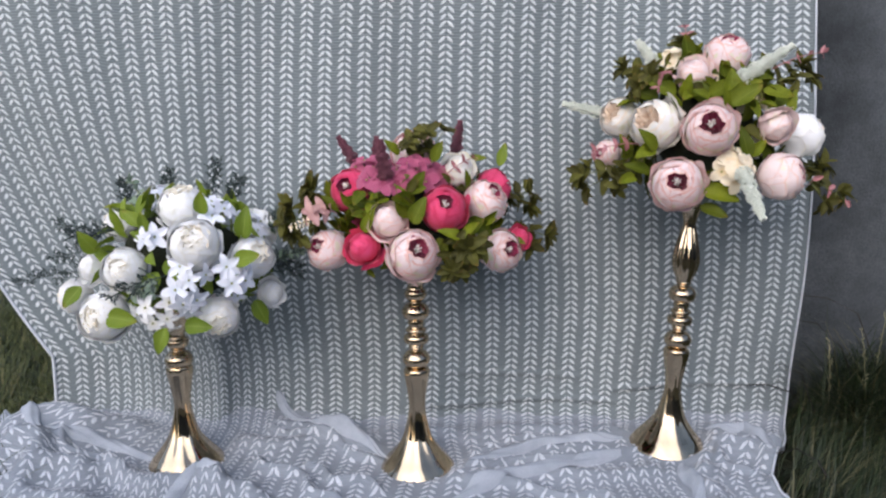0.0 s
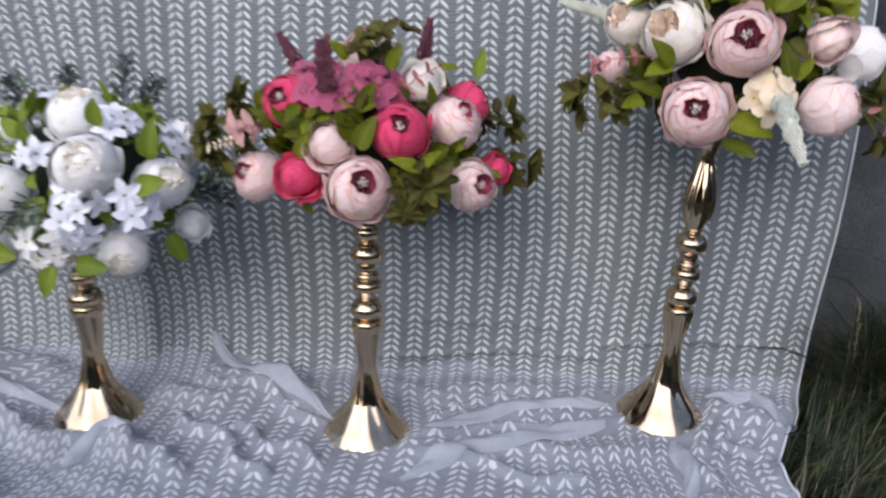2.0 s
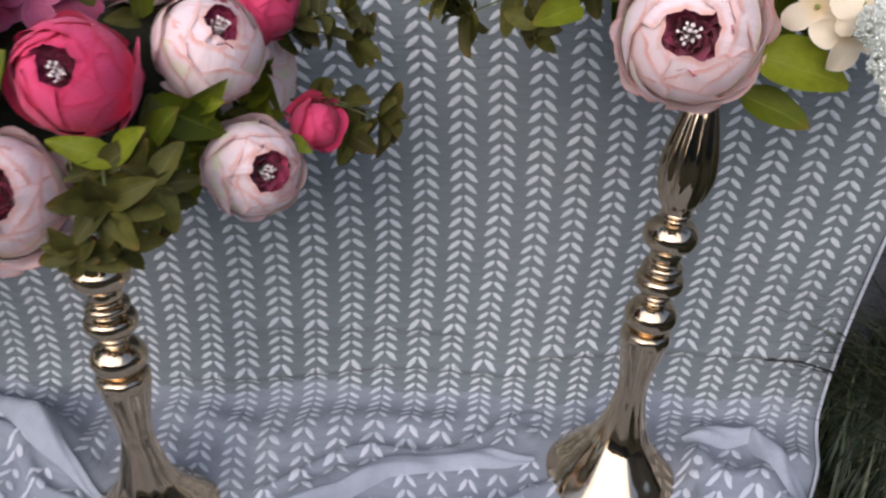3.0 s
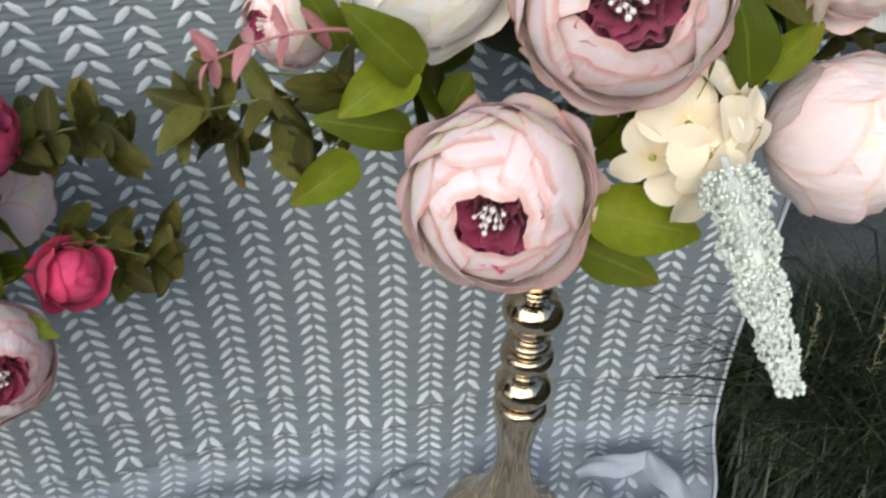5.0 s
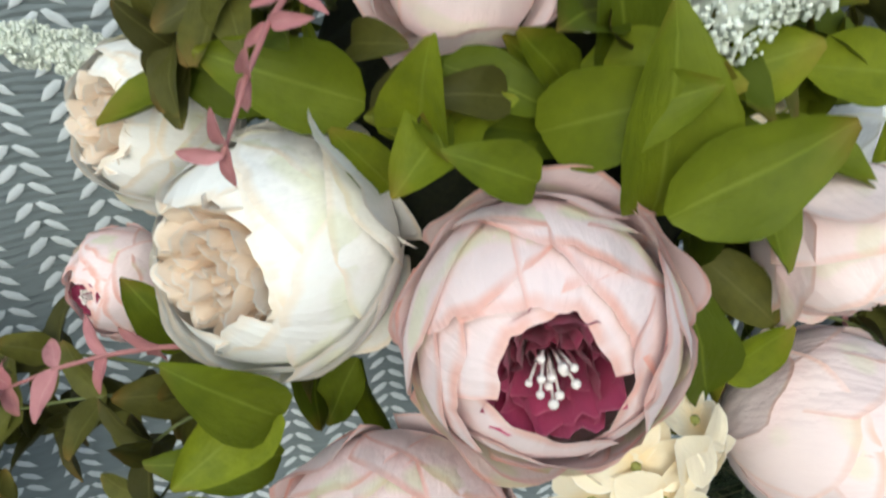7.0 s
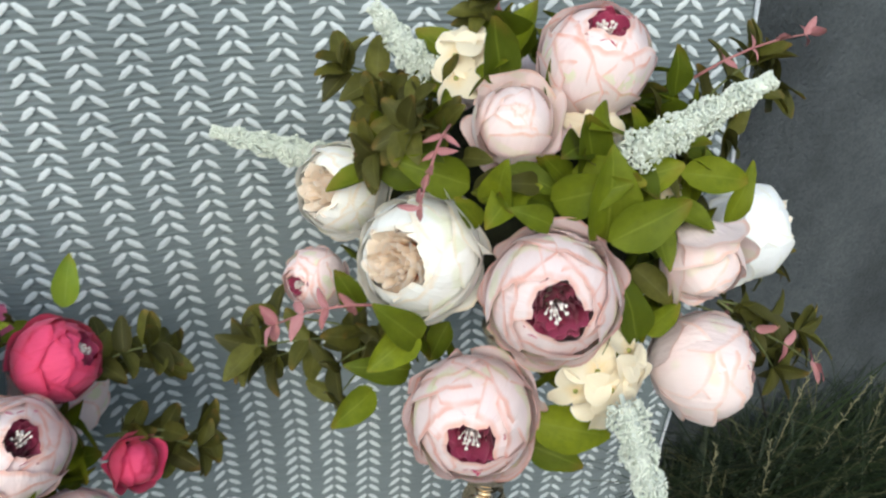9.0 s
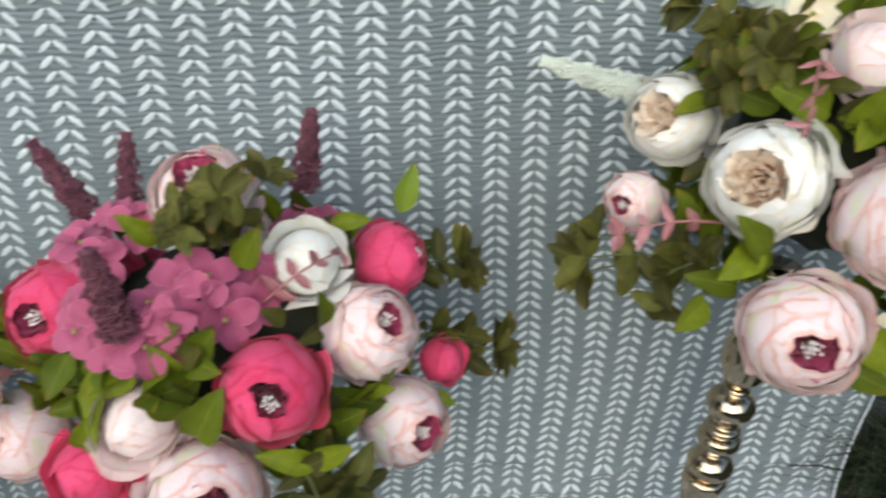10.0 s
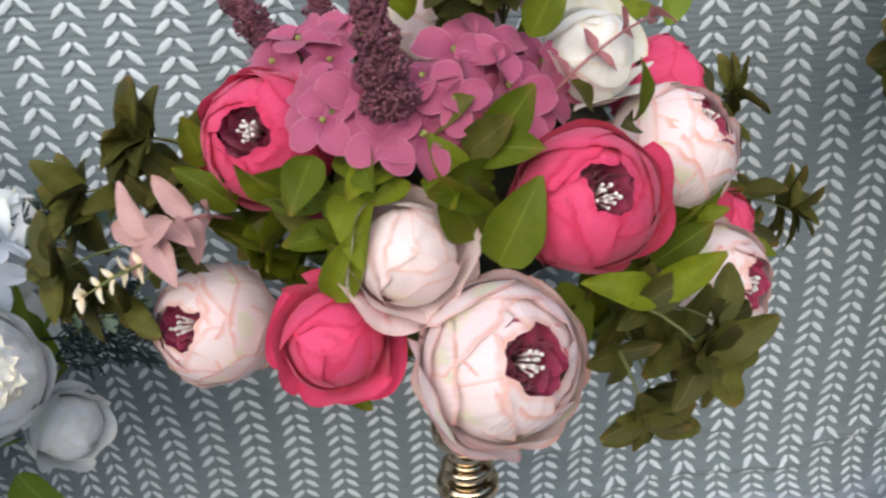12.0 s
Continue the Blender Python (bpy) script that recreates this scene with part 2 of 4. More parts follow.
def tube(points, radii, sides=6):
    """A bent rod through points."""
    verts, faces = [], []
    pts = [Vector(p) for p in points]
    for k, p in enumerate(pts):
        d = (pts[min(k + 1, len(pts) - 1)] - pts[max(k - 1, 0)]).normalized()
        a = d.orthogonal().normalized()
        b = d.cross(a)
        for i in range(sides):
            w = 2 * math.pi * i / sides
            verts.append(p + (a * math.cos(w) + b * math.sin(w)) * radii[k])
    for k in range(len(pts) - 1):
        for i in range(sides):
            j = (i + 1) % sides
            faces.append((k * sides + i, k * sides + j, (k + 1) * sides + j, (k + 1) * sides + i))
    faces.append(tuple(range(sides - 1, -1, -1)))
    faces.append(tuple((len(pts) - 1) * sides + i for i in range(sides)))
    return verts, faces


def add_geo(store, verts, faces, uvs=None):
    o = len(store[0])
    store[0].extend(verts)
    store[1].extend(tuple(o + i for i in f) for f in faces)
    if uvs is not None:
        store[2].extend(uvs)


# ---- the draped cloth as one bent surface: d metres from its right edge, s metres up (+) or out over the ground (-) ----
CLOTH_Y, EDGE_X, CLOTH_W, CLOTH_TOP, CLOTH_OUT = 1.39, 0.637, 1.66, 1.16, 0.50
FEET = ((-0.425, 1.226), (-0.041, 1.214), (0.384, 1.271))
RIDGES = ((-0.31, 1.37, -0.09, 1.25, 0.030, 0.022), (-0.34, 1.27, -0.12, 1.30, 0.022, 0.025), (-0.10, 1.33, 0.10, 1.34, 0.014, 0.018),
          (0.06, 1.31, 0.30, 1.36, 0.020, 0.020), (0.03, 1.21, 0.30, 1.30, 0.022, 0.022), (0.02, 1.17, 0.33, 1.17, 0.020, 0.020),
          (0.42, 1.20, 0.40, 1.05, 0.030, 0.020), (0.47, 1.27, 0.56, 1.215, 0.040, 0.026), (0.48, 1.34, 0.57, 1.29, 0.020, 0.022),
          (-0.52, 1.15, -0.36, 1.135, 0.034, 0.028), (-0.36, 1.135, -0.28, 1.10, 0.026, 0.022), (-0.74, 1.29, -0.56, 1.33, 0.045, 0.035),
          (-0.30, 1.33, -0.10, 1.22, 0.014, 0.007), (0.04, 1.15, 0.24, 1.09, 0.014, 0.008), (0.05, 1.25, 0.32, 1.33, 0.012, 0.007), (0.04, 1.19, 0.33, 1.24, 0.013, 0.007),
          (-0.22, 1.19, -0.10, 1.12, 0.014, 0.008), (-0.30, 1.22, -0.16, 1.09, 0.016, 0.009), (0.45, 1.24, 0.52, 1.10, 0.016, 0.009), (-0.64, 1.24, -0.50, 1.16, 0.016, 0.009),
          (-0.70, 1.22, -0.56, 1.13, 0.050, 0.032), (-0.66, 1.11, -0.48, 1.03, 0.035, 0.030))


def smooth_step(x):
    x = np.clip(x, 0, 1)
    return x * x * (3 - 2 * x)


def ground_relief(x, y):
    """Height of the rumpled cloth over the ground."""
    z = 0.004 * np.sin(x * 15 + y * 9) * np.sin(y * 23 - x * 5) + 0.0014 * np.sin(x * 37 + y * 53 + 2 * np.sin(y * 19 + x * 5))
    z = np.abs(z) * 1.2
    for x0, y0, x1, y1, h, w in RIDGES:
        ax, ay = x1 - x0, y1 - y0
        k = np.clip(((x - x0) * ax + (y - y0) * ay) / (ax * ax + ay * ay), 0, 1)
        wob = 0.012 * np.sin(k * 9 + x0 * 40)
        far = np.hypot(x - x0 - k * ax - wob * ay * 4, y - y0 - k * ay + wob)
        z = z + (0.7 * h if w > 0.015 else h) * np.exp(-((far / w) ** 2))
    z = z + 0.035 * np.exp(-(((x + 0.68) / 0.10) ** 2 + ((y - 1.27) / 0.10) ** 2))
    for fx, fy in FEET:
        z = z * (1 - np.exp(-((np.hypot(x - fx, y - fy) / 0.074) ** 6)))
    z = z + 0.016 * np.exp(-(((x - 0.385) / 0.10) ** 2 + ((y - 1.271) / 0.09) ** 2)) + 0.006
    return z


def cloth_at(d, s):
    d, s = np.asarray(d, float), np.asarray(s, float)
    # the cloth rounds the foot of the wall and lies slack over the ground
    soft = np.sqrt(s * s + 0.05 ** 2)
    up, out = (soft + s) / 2, (soft - s) / 2 * 1.35
    pull = 0.42 * np.clip(1 - np.maximum(up, 0.14) / 0.8, 0, 1) ** 1.5
    x = EDGE_X - d + pull * smooth_step((d - 0.85) / 0.8)
    x = x - np.minimum(out * 0.42, 0.12) * (1 - smooth_step(d / 0.5))
    x = x + 0.012 * np.sin(up * 5.0 + d * 3) * smooth_step(up / 0.3) + 0.008 * np.sin(out * 16 + d * 7) * smooth_step(out / 0.15)
    hang = 0.008 * np.sin(d * 11 + 0.7) + 0.005 * np.sin(d * 23 + up * 3) + 0.004 * np.sin(d * 5 - up * 9)
    hang = hang + 0.012 * np.exp(-((d - 1.12) / 0.03) ** 2) * np.clip(1 - up / 0.5, 0, 1)
    for at, amp, lo, hi in ((0.082, 0.007, 0.02, 0.36), (0.050, 0.008, 0.30, 0.74), (0.030, 0.007, 0.02, 0.30), (0.105, 0.005, 0.36, 0.66)):
        level = at + 0.012 * np.sin(d * 7 + at * 90)
        hang = hang + amp * np.exp(-(((up - level) / 0.0055) ** 2)) * smooth_step((d - lo) / 0.06) * smooth_step((hi - d) / 0.06)
    y = CLOTH_Y - hang * smooth_step(up / 0.1 + 0.3) - out * 0.86
    left = smooth_step((d - 1.2) / 0.4)
    x = x - 0.14 * left * np.exp(-((y - 1.25) / 0.07) ** 2) * smooth_step(0.5 - s / 0.06)
    zz = up + ground_relief(x, y) * smooth_step(out / 0.10) + 0.004
    return np.stack([x, y, zz], -1)


# turned-over sheer folds that lie across the ground part, as lines on the plan
PLEATS = (((-0.303, 1.384), (-0.193, 1.307), (-0.088, 1.227)), ((0.042, 1.196), (0.169, 1.260), (0.309, 1.284)), ((0.390, 1.196), (0.382, 1.071)),
          ((0.463, 1.307), (0.538, 1.320), (0.559, 1.217)), ((-0.804, 1.371), (-0.671, 1.249)), ((-0.413, 1.083), (-0.385, 1.156), (-0.336, 1.137)),
          ((-0.667, 1.249), (-0.562, 1.260), (-0.454, 1.227)), ((0.013, 1.092), (0.103, 1.156), (0.296, 1.227)))


def pleat_far(x, y):
    """How far a place on the plan is from the nearest turned-over fold."""
    best = np.full(np.shape(x), 9.0)
    for line in PLEATS:
        for (x0, y0), (x1, y1) in zip(line, line[1:]):
            ax, ay = x1 - x0, y1 - y0
            k = np.clip(((x - x0) * ax + (y - y0) * ay) / (ax * ax + ay * ay), 0, 1)
            wob = 0.004 * np.sin(k * 8 + x0 * 50)
            best = np.minimum(best, np.hypot(x - x0 - k * ax, y - y0 - k * ay + wob) + 0.004 * np.abs(2 * k - 1))
    return best


def cloth_normal(d, s):
    e = 0.002
    a, b = cloth_at(d + e, s) - cloth_at(d - e, s), cloth_at(d, s + e) - cloth_at(d, s - e)
    nrm = np.cross(b, a)
    nrm = nrm / np.maximum(np.linalg.norm(nrm, axis=-1, keepdims=True), 1e-9)
    return np.where((nrm[..., 1:2] * -1 + nrm[..., 2:3]) < 0, -nrm, nrm)


def build_cloth():
    ds = np.linspace(0, CLOTH_W, 330)
    ss = np.concatenate([np.linspace(-CLOTH_OUT, -0.001, 190), np.linspace(0.0, 0.14, 48), np.linspace(0.16, CLOTH_TOP, 66)])
    D, S = np.meshgrid(ds, ss)
    P = cloth_at(D, S).reshape(-1, 3)
    me = mesh_from("backdrop_cloth", P, grid_faces(len(ds), len(ss)), CLOTH)
    me.materials.append(GROUND_NET)
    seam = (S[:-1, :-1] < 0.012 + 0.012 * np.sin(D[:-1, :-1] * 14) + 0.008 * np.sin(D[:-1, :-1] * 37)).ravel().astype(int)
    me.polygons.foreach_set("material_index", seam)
    ob = tagged(new("backdrop_cloth", me), "grey net curtain with white chevron leaves draped down a wall", "curtain")
    # the embroidered leaves, two to a chevron
    col, row = 0.03527, 0.0123
    dc, sr = np.arange(0.023, CLOTH_W - 0.01, col), np.arange(-CLOTH_OUT + 0.02, CLOTH_TOP - 0.01, row)
    DC, SR = np.meshgrid(dc, sr)
    DC, SR = DC.ravel(), SR.ravel()
    at = cloth_at(DC, SR)
    bare = (pleat_far(at[:, 0], at[:, 1]) < 0.016) & (SR < 0.03)
    DC, SR = DC[~bare], SR[~bare]
    rng = np.random.RandomState(4)
    SR = SR + (np.round(DC / col) % 2) * row * 0.4 + rng.uniform(-0.0006, 0.0006, len(SR))
    outline = np.array([(0.0004, 0.0048), (0.0034, 0.0056), (0.0092, 0.0014), (0.0128, -0.0052), (0.0078, -0.0038), (0.0026, 0.0004), (0.0036, 0.0028), (0.0086, -0.0012)])
    lift = np.array([0.0007, 0.0005, 0.0005, 0.0006, 0.0005, 0.0005, 0.0016, 0.0015])
    tris = [(0, 6, 1), (1, 6, 7), (1, 7, 2), (2, 7, 3), (3, 7, 4), (4, 7, 6), (4, 6, 5), (5, 6, 0)]
    V, Fc, over_ground = [], [], []
    for side in (1, -1):
        size = rng.uniform(0.9, 1.1, (len(DC), 1))
        dd = DC[:, None] + side * outline[None, :, 0] * size
        s2 = SR[:, None] + outline[None, :, 1] * size
        pts = cloth_at(dd, s2) + cloth_normal(dd, s2) * (lift[None, :, None] + 0.0006)
        o = sum(len(v) for v in V)
        V.append(pts.reshape(-1, 3))
        base = o + 8 * np.arange(len(DC))
        Fc.append((base[:, None, None] + np.array(tris)[None]).reshape(-1, 3))
        over_ground.append(np.repeat(SR < 0.012 + 0.012 * np.sin(DC * 14), 8))
    me2 = mesh_from("chevron_embroidery", np.concatenate(V), np.concatenate(Fc), STITCH)
    me2.materials.append(GREYER_STITCH)
    me2.polygons.foreach_set("material_index", np.concatenate(over_ground).astype(int))
    emb = child("chevron_embroidery", me2, ob, Matrix(), "raised white embroidered leaf chevrons")
    emb["kind"] = "stuff"
    sv = np.linspace(-CLOTH_OUT, CLOTH_TOP, 160)
    line = cloth_at(np.full_like(sv, 0.002), sv) + np.array([0, -0.003, 0.002])
    hv, hf = tube(line, [0.002] * len(sv), 6)
    child("hem", mesh_from("hem", hv, hf, GREYER_STITCH), ob, Matrix(), "white rolled hem")
    line = cloth_at(np.full_like(sv, CLOTH_W - 0.003), sv) + np.array([0, -0.003, 0.002])
    hv, hf = tube(line, [0.003] * len(sv), 6)
    child("hem", mesh_from("hem", hv, hf, GREYER_STITCH), ob, Matrix(), "white rolled hem")
    for line in PLEATS:
        build_fold(ob, line)
    return ob


def build_fold(cloth, line):
    """A sheer turned-over edge of the cloth, domed, with tapered ends."""
    pts = [np.array(q) for q in line]
    cuts = [0.0] + list(np.cumsum([np.linalg.norm(b - a) for a, b in zip(pts, pts[1:])]))
    n, m = 48, 9
    V = []
    for i in range(n):
        t = cuts[-1] * i / (n - 1)
        c = np.array([np.interp(t, cuts, [q[0] for q in pts]), np.interp(t, cuts, [q[1] for q in pts])])
        e = min(t + 0.004, cuts[-1])
        g = np.array([np.interp(e, cuts, [q[0] for q in pts]), np.interp(e, cuts, [q[1] for q in pts])]) - np.array([np.interp(e - 0.008, cuts, [q[0] for q in pts]), np.interp(e - 0.008, cuts, [q[1] for q in pts])])
        side = np.array([-g[1], g[0]]) / max(np.linalg.norm(g), 1e-6)
        f = i / (n - 1)
        width = 0.013 * math.sin(math.pi * (0.06 + 0.9 * f)) ** 0.6 * (1 + 0.25 * math.sin(f * 9 + line[0][0] * 30))
        c = c + side * 0.004 * math.sin(f * 7 + line[0][1] * 40)
        for j in range(m):
            u = 2 * j / (m - 1) - 1
            x, y = c + side * width * u
            out = max((CLOTH_Y - y) / 0.86, 0.012)
            z = float(ground_relief(np.array(x), np.array(y))) * float(smooth_step(out / 0.10)) + 0.00084 / out + 0.004
            V.append((x, y, z + 0.001 + 0.009 * (1 - u * u) ** 0.7 * math.sin(math.pi * (0.1 + 0.8 * f)) + 0.0015 * math.sin(u * 5 + f * 20)))
    child("fold", mesh_from("fold", V, grid_faces(m, n), SHEER), cloth, Matrix(), "sheer turned-over fold")


build_cloth()


# ---- wall and ground ----
def build_wall():
    bm = bmesh.new()
    bmesh.ops.create_cube(bm, size=1, matrix=Matrix.Translation((1.3, 1.56, 0.55)) @ Matrix.Diagonal((3.9, 0.24, 1.3, 1)))
    bmesh.ops.bevel(bm, geom=bm.edges[:], offset=0.01, segments=2, affect="EDGES")
    me = bpy.data.meshes.new("wall_back")
    bm.to_mesh(me)
    bm.free()
    me.materials.append(PLASTER)
    return tagged(new("wall_back", me), "unseen plain dark wall added to block low sky light behind the cloth", "wall", kind="structure")


build_wall()


def build_blocking_wall(name, x, y, length, turn):
    """Plain unseen walls, added to block low sky light and darken reflections."""
    bm = bmesh.new()
    bmesh.ops.create_cube(bm, size=1, matrix=pose(x, y, 0.7, 0, 0, turn) @ Matrix.Diagonal((length, 0.24, 1.5, 1)))
    bmesh.ops.bevel(bm, geom=bm.edges[:], offset=0.01, segments=2, affect="EDGES")
    me = bpy.data.meshes.new(name)
    bm.to_mesh(me)
    bm.free()
    me.materials.append(PLASTER)
    return tagged(new(name, me), "unseen plain dark wall added to block low sky light", "wall", kind="structure")


# added out of view, behind and beside the camera, to shape the light
build_blocking_wall("wall_front", 0.0, -3.0, 9.0, 0)
build_blocking_wall("wall_side", 3.4, -0.72, 4.3, 90)


def build_ground():
    xs = np.concatenate([[-900, -200, -40, -12], np.linspace(-5, 5, 70), [12, 40, 200, 900]])
    ys = np.concatenate([[-900, -200, -40, -12], np.linspace(-4, 7, 76), [14, 40, 200, 900]])
    X, Y = np.meshgrid(xs, ys)
    Z = 0.012 * np.sin(X * 3.1 + Y) * np.sin(Y * 2.3 - X * 0.7) + 0.006 * np.sin(X * 11) * np.sin(Y * 13)
    flat = np.exp(-(((X + 0.05) / 0.95) ** 8 + ((Y - 1.1) / 0.6) ** 8))
    Z = np.where(flat > 0.02, Z * (1 - flat), Z) - 0.008 - 0.012 * flat
    me = mesh_from("ground", np.stack([X, Y, Z], -1).reshape(-1, 3), grid_faces(len(xs), len(ys)), SOIL)
    return tagged(new("ground", me), "dark turf under rough grass", "ground", kind="structure")


build_ground()


def blades(zones, seed, mat, label):
    rng = random.Random(seed)
    V, Fc = [], []
    for x0, x1, y0, y1, count, lo, hi in zones:
        for _ in range(count):
            x, y = rng.uniform(x0, x1), rng.uniform(y0, y1)
            if -0.64 - 0.1 * rng.random() < x < (0.60 if y > 1.2 else 0.53) + 0.03 * rng.random() and y < 1.45:
                continue
            if x > -0.62 and 1.43 < y < 1.70:
                continue
            h, w = rng.uniform(lo, hi) * (1.0 if rng.random() < 0.4 else 0.6), rng.uniform(0.0006, 0.0020)
            a, lean = rng.uniform(0, 6.283), rng.uniform(0.3, 1.5) * h
            if 0 < x < 0.72:
                a = rng.uniform(-1.2, 1.2)
            ca, sa = math.cos(a), math.sin(a)
            o = len(V)
            for k in (0, 0.4, 0.75):
                bend = lean * k * k
                ww = w * (1 - 0.75 * k)
                z = -0.01 + h * (k - 0.25 * k * k)
                V.append((x + ca * bend - sa * ww, y + sa * bend + ca * ww, z))
                V.append((x + ca * bend + sa * ww, y + sa * bend - ca * ww, z))
            V.append((x + ca * lean, y + sa * lean, -0.01 + h * 0.78))
            Fc += [(o, o + 1, o + 3, o + 2), (o + 2, o + 3, o + 5, o + 4), (o + 4, o + 5, o + 6)]
    me = mesh_from("grass", V, Fc, mat)
    return tagged(new("grass", me), label, "grass", kind="stuff")


blades([(0.50, 1.0, 0.75, 1.43, 15000, 0.04, 0.13), (1.0, 2.2, 0.6, 1.43, 9000, 0.05, 0.16), (0.66, 1.5, 1.25, 1.43, 7000, 0.10, 0.26), (0.68, 1.3, 1.30, 1.43, 3000, 0.18, 0.36)], 11, SHADOWED_GRASS, "rough uncut green grass with dry blades, darkened as in shadow")
blades([(-1.5, -0.62, 0.8, 2.2, 20000, 0.04, 0.11), (-3.6, -0.64, 2.0, 4.6, 18000, 0.06, 0.16)], 12, SUNLIT_LAWN, "yellowish green lawn grass beside the cloth, sunlight in its colour")


def seed_stalk(x, y, h, lean, seed):
    """A dry grass stalk with seeds up its side."""
    rng = random.Random(seed)
    pts = [(x + lean * k * k, y - 0.02 * k, -0.01 + h * k) for k in (0, 0.3, 0.6, 0.85, 1)]
    store = ([], [], [])
    add_geo(store, *tube(pts, (0.0007, 0.0006, 0.0005, 0.0004, 0.0003), 5))
    for k in range(26):
        f = 0.5 + 0.5 * k / 26
        p = Vector((x + lean * f * f, y - 0.02 * f, -0.01 + h * f))
        q = p + Vector((rng.uniform(-0.006, 0.006), rng.uniform(-0.004, 0.004), rng.uniform(0.003, 0.008)))
        add_geo(store, *tube([p, (p + q) / 2, q], (0.0003, 0.0009, 0.0002), 4))
    me = mesh_from("grass_stalk", store[0], store[1], STRAW)
    tagged(new("grass_stalk", me), "thin dry seeding grass stalk in front of the wall", "grass stalk", "grass stalks")


for k, (x, y, h, lean) in enumerate(((0.70, 1.36, 0.20, -0.02), (0.75, 1.33, 0.23, -0.03), (0.785, 1.38, 0.30, 0.01), (0.83, 1.37, 0.26, 0.04),
                                     (0.88, 1.34, 0.27, 0.02), (0.93, 1.39, 0.31, -0.02), (0.99, 1.36, 0.25, 0.05))):
    seed_stalk(x, y, h, lean, k)


def twig(points):
    v, f = tube(points, [0.0016 * (1 - 0.15 * i) for i in range(len(points))], 5)
    tagged(new("twig", mesh_from("twig", v, f, TWIG)), "thin dark bent twig lying against the cloth edge", "twig", "twigs")


twig([(0.66, 1.36, 0.05), (0.63, 1.355, 0.085), (0.585, 1.355, 0.10), (0.55, 1.36, 0.098)])
twig([(0.70, 1.38, 0.0), (0.67, 1.36, 0.06), (0.645, 1.355, 0.12), (0.615, 1.36, 0.135)])
twig([(0.80, 1.39, -0.005), (0.73, 1.39, 0.16), (0.68, 1.39, 0.205), (0.645, 1.39, 0.21)])
twig([(0.86, 1.41, -0.005), (0.76, 1.40, 0.22), (0.70, 1.40, 0.25), (0.65, 1.40, 0.255)])
twig([(0.60, 1.13, 0.02), (0.585, 1.15, 0.05), (0.56, 1.17, 0.062), (0.535, 1.19, 0.045)])


# ---- vases ----
def lathe(profile, flutes=0, depth=0.0, seg=72, swirl=0.0):
    """Turned metal from rows of height, radius and how deep its flutes are."""
    bm = bmesh.new()
    rings = []
    for z, r, fl in profile:
        ring = []
        for i in range(seg):
            a = 2 * math.pi * i / seg
            k = 1 - depth * fl * (0.5 - 0.5 * math.cos(flutes * (a + swirl * z))) if flutes else 1
            ring.append(bm.verts.new((r * k * math.cos(a), r * k * math.sin(a), z)))
        rings.append(ring)
    for a, b in zip(rings, rings[1:]):
        for i in range(seg):
            bm.faces.new((a[i], a[(i + 1) % seg], b[(i + 1) % seg], b[i]))
    bm.faces.new(rings[0][::-1])
    bm.faces.new(rings[-1])
    return bm


def spline_profile(rows, step=6):
    """Rounds a rough profile off by Catmull-Rom."""
    rows = [np.array(r, float) for r in rows]
    out = []
    for i in range(len(rows) - 1):
        p0, p1, p2, p3 = rows[max(i - 1, 0)], rows[i], rows[i + 1], rows[min(i + 2, len(rows) - 1)]
        for k in range(step):
            t = k / step
            out.append(0.5 * (2 * p1 + (p2 - p0) * t + (2 * p0 - 5 * p1 + 4 * p2 - p3) * t * t + (3 * p1 - p0 - 3 * p2 + p3) * t ** 3))
    out.append(rows[-1])
    return [(float(z), max(float(r), 0.002), float(min(max(f, 0), 1))) for z, r, f in out]


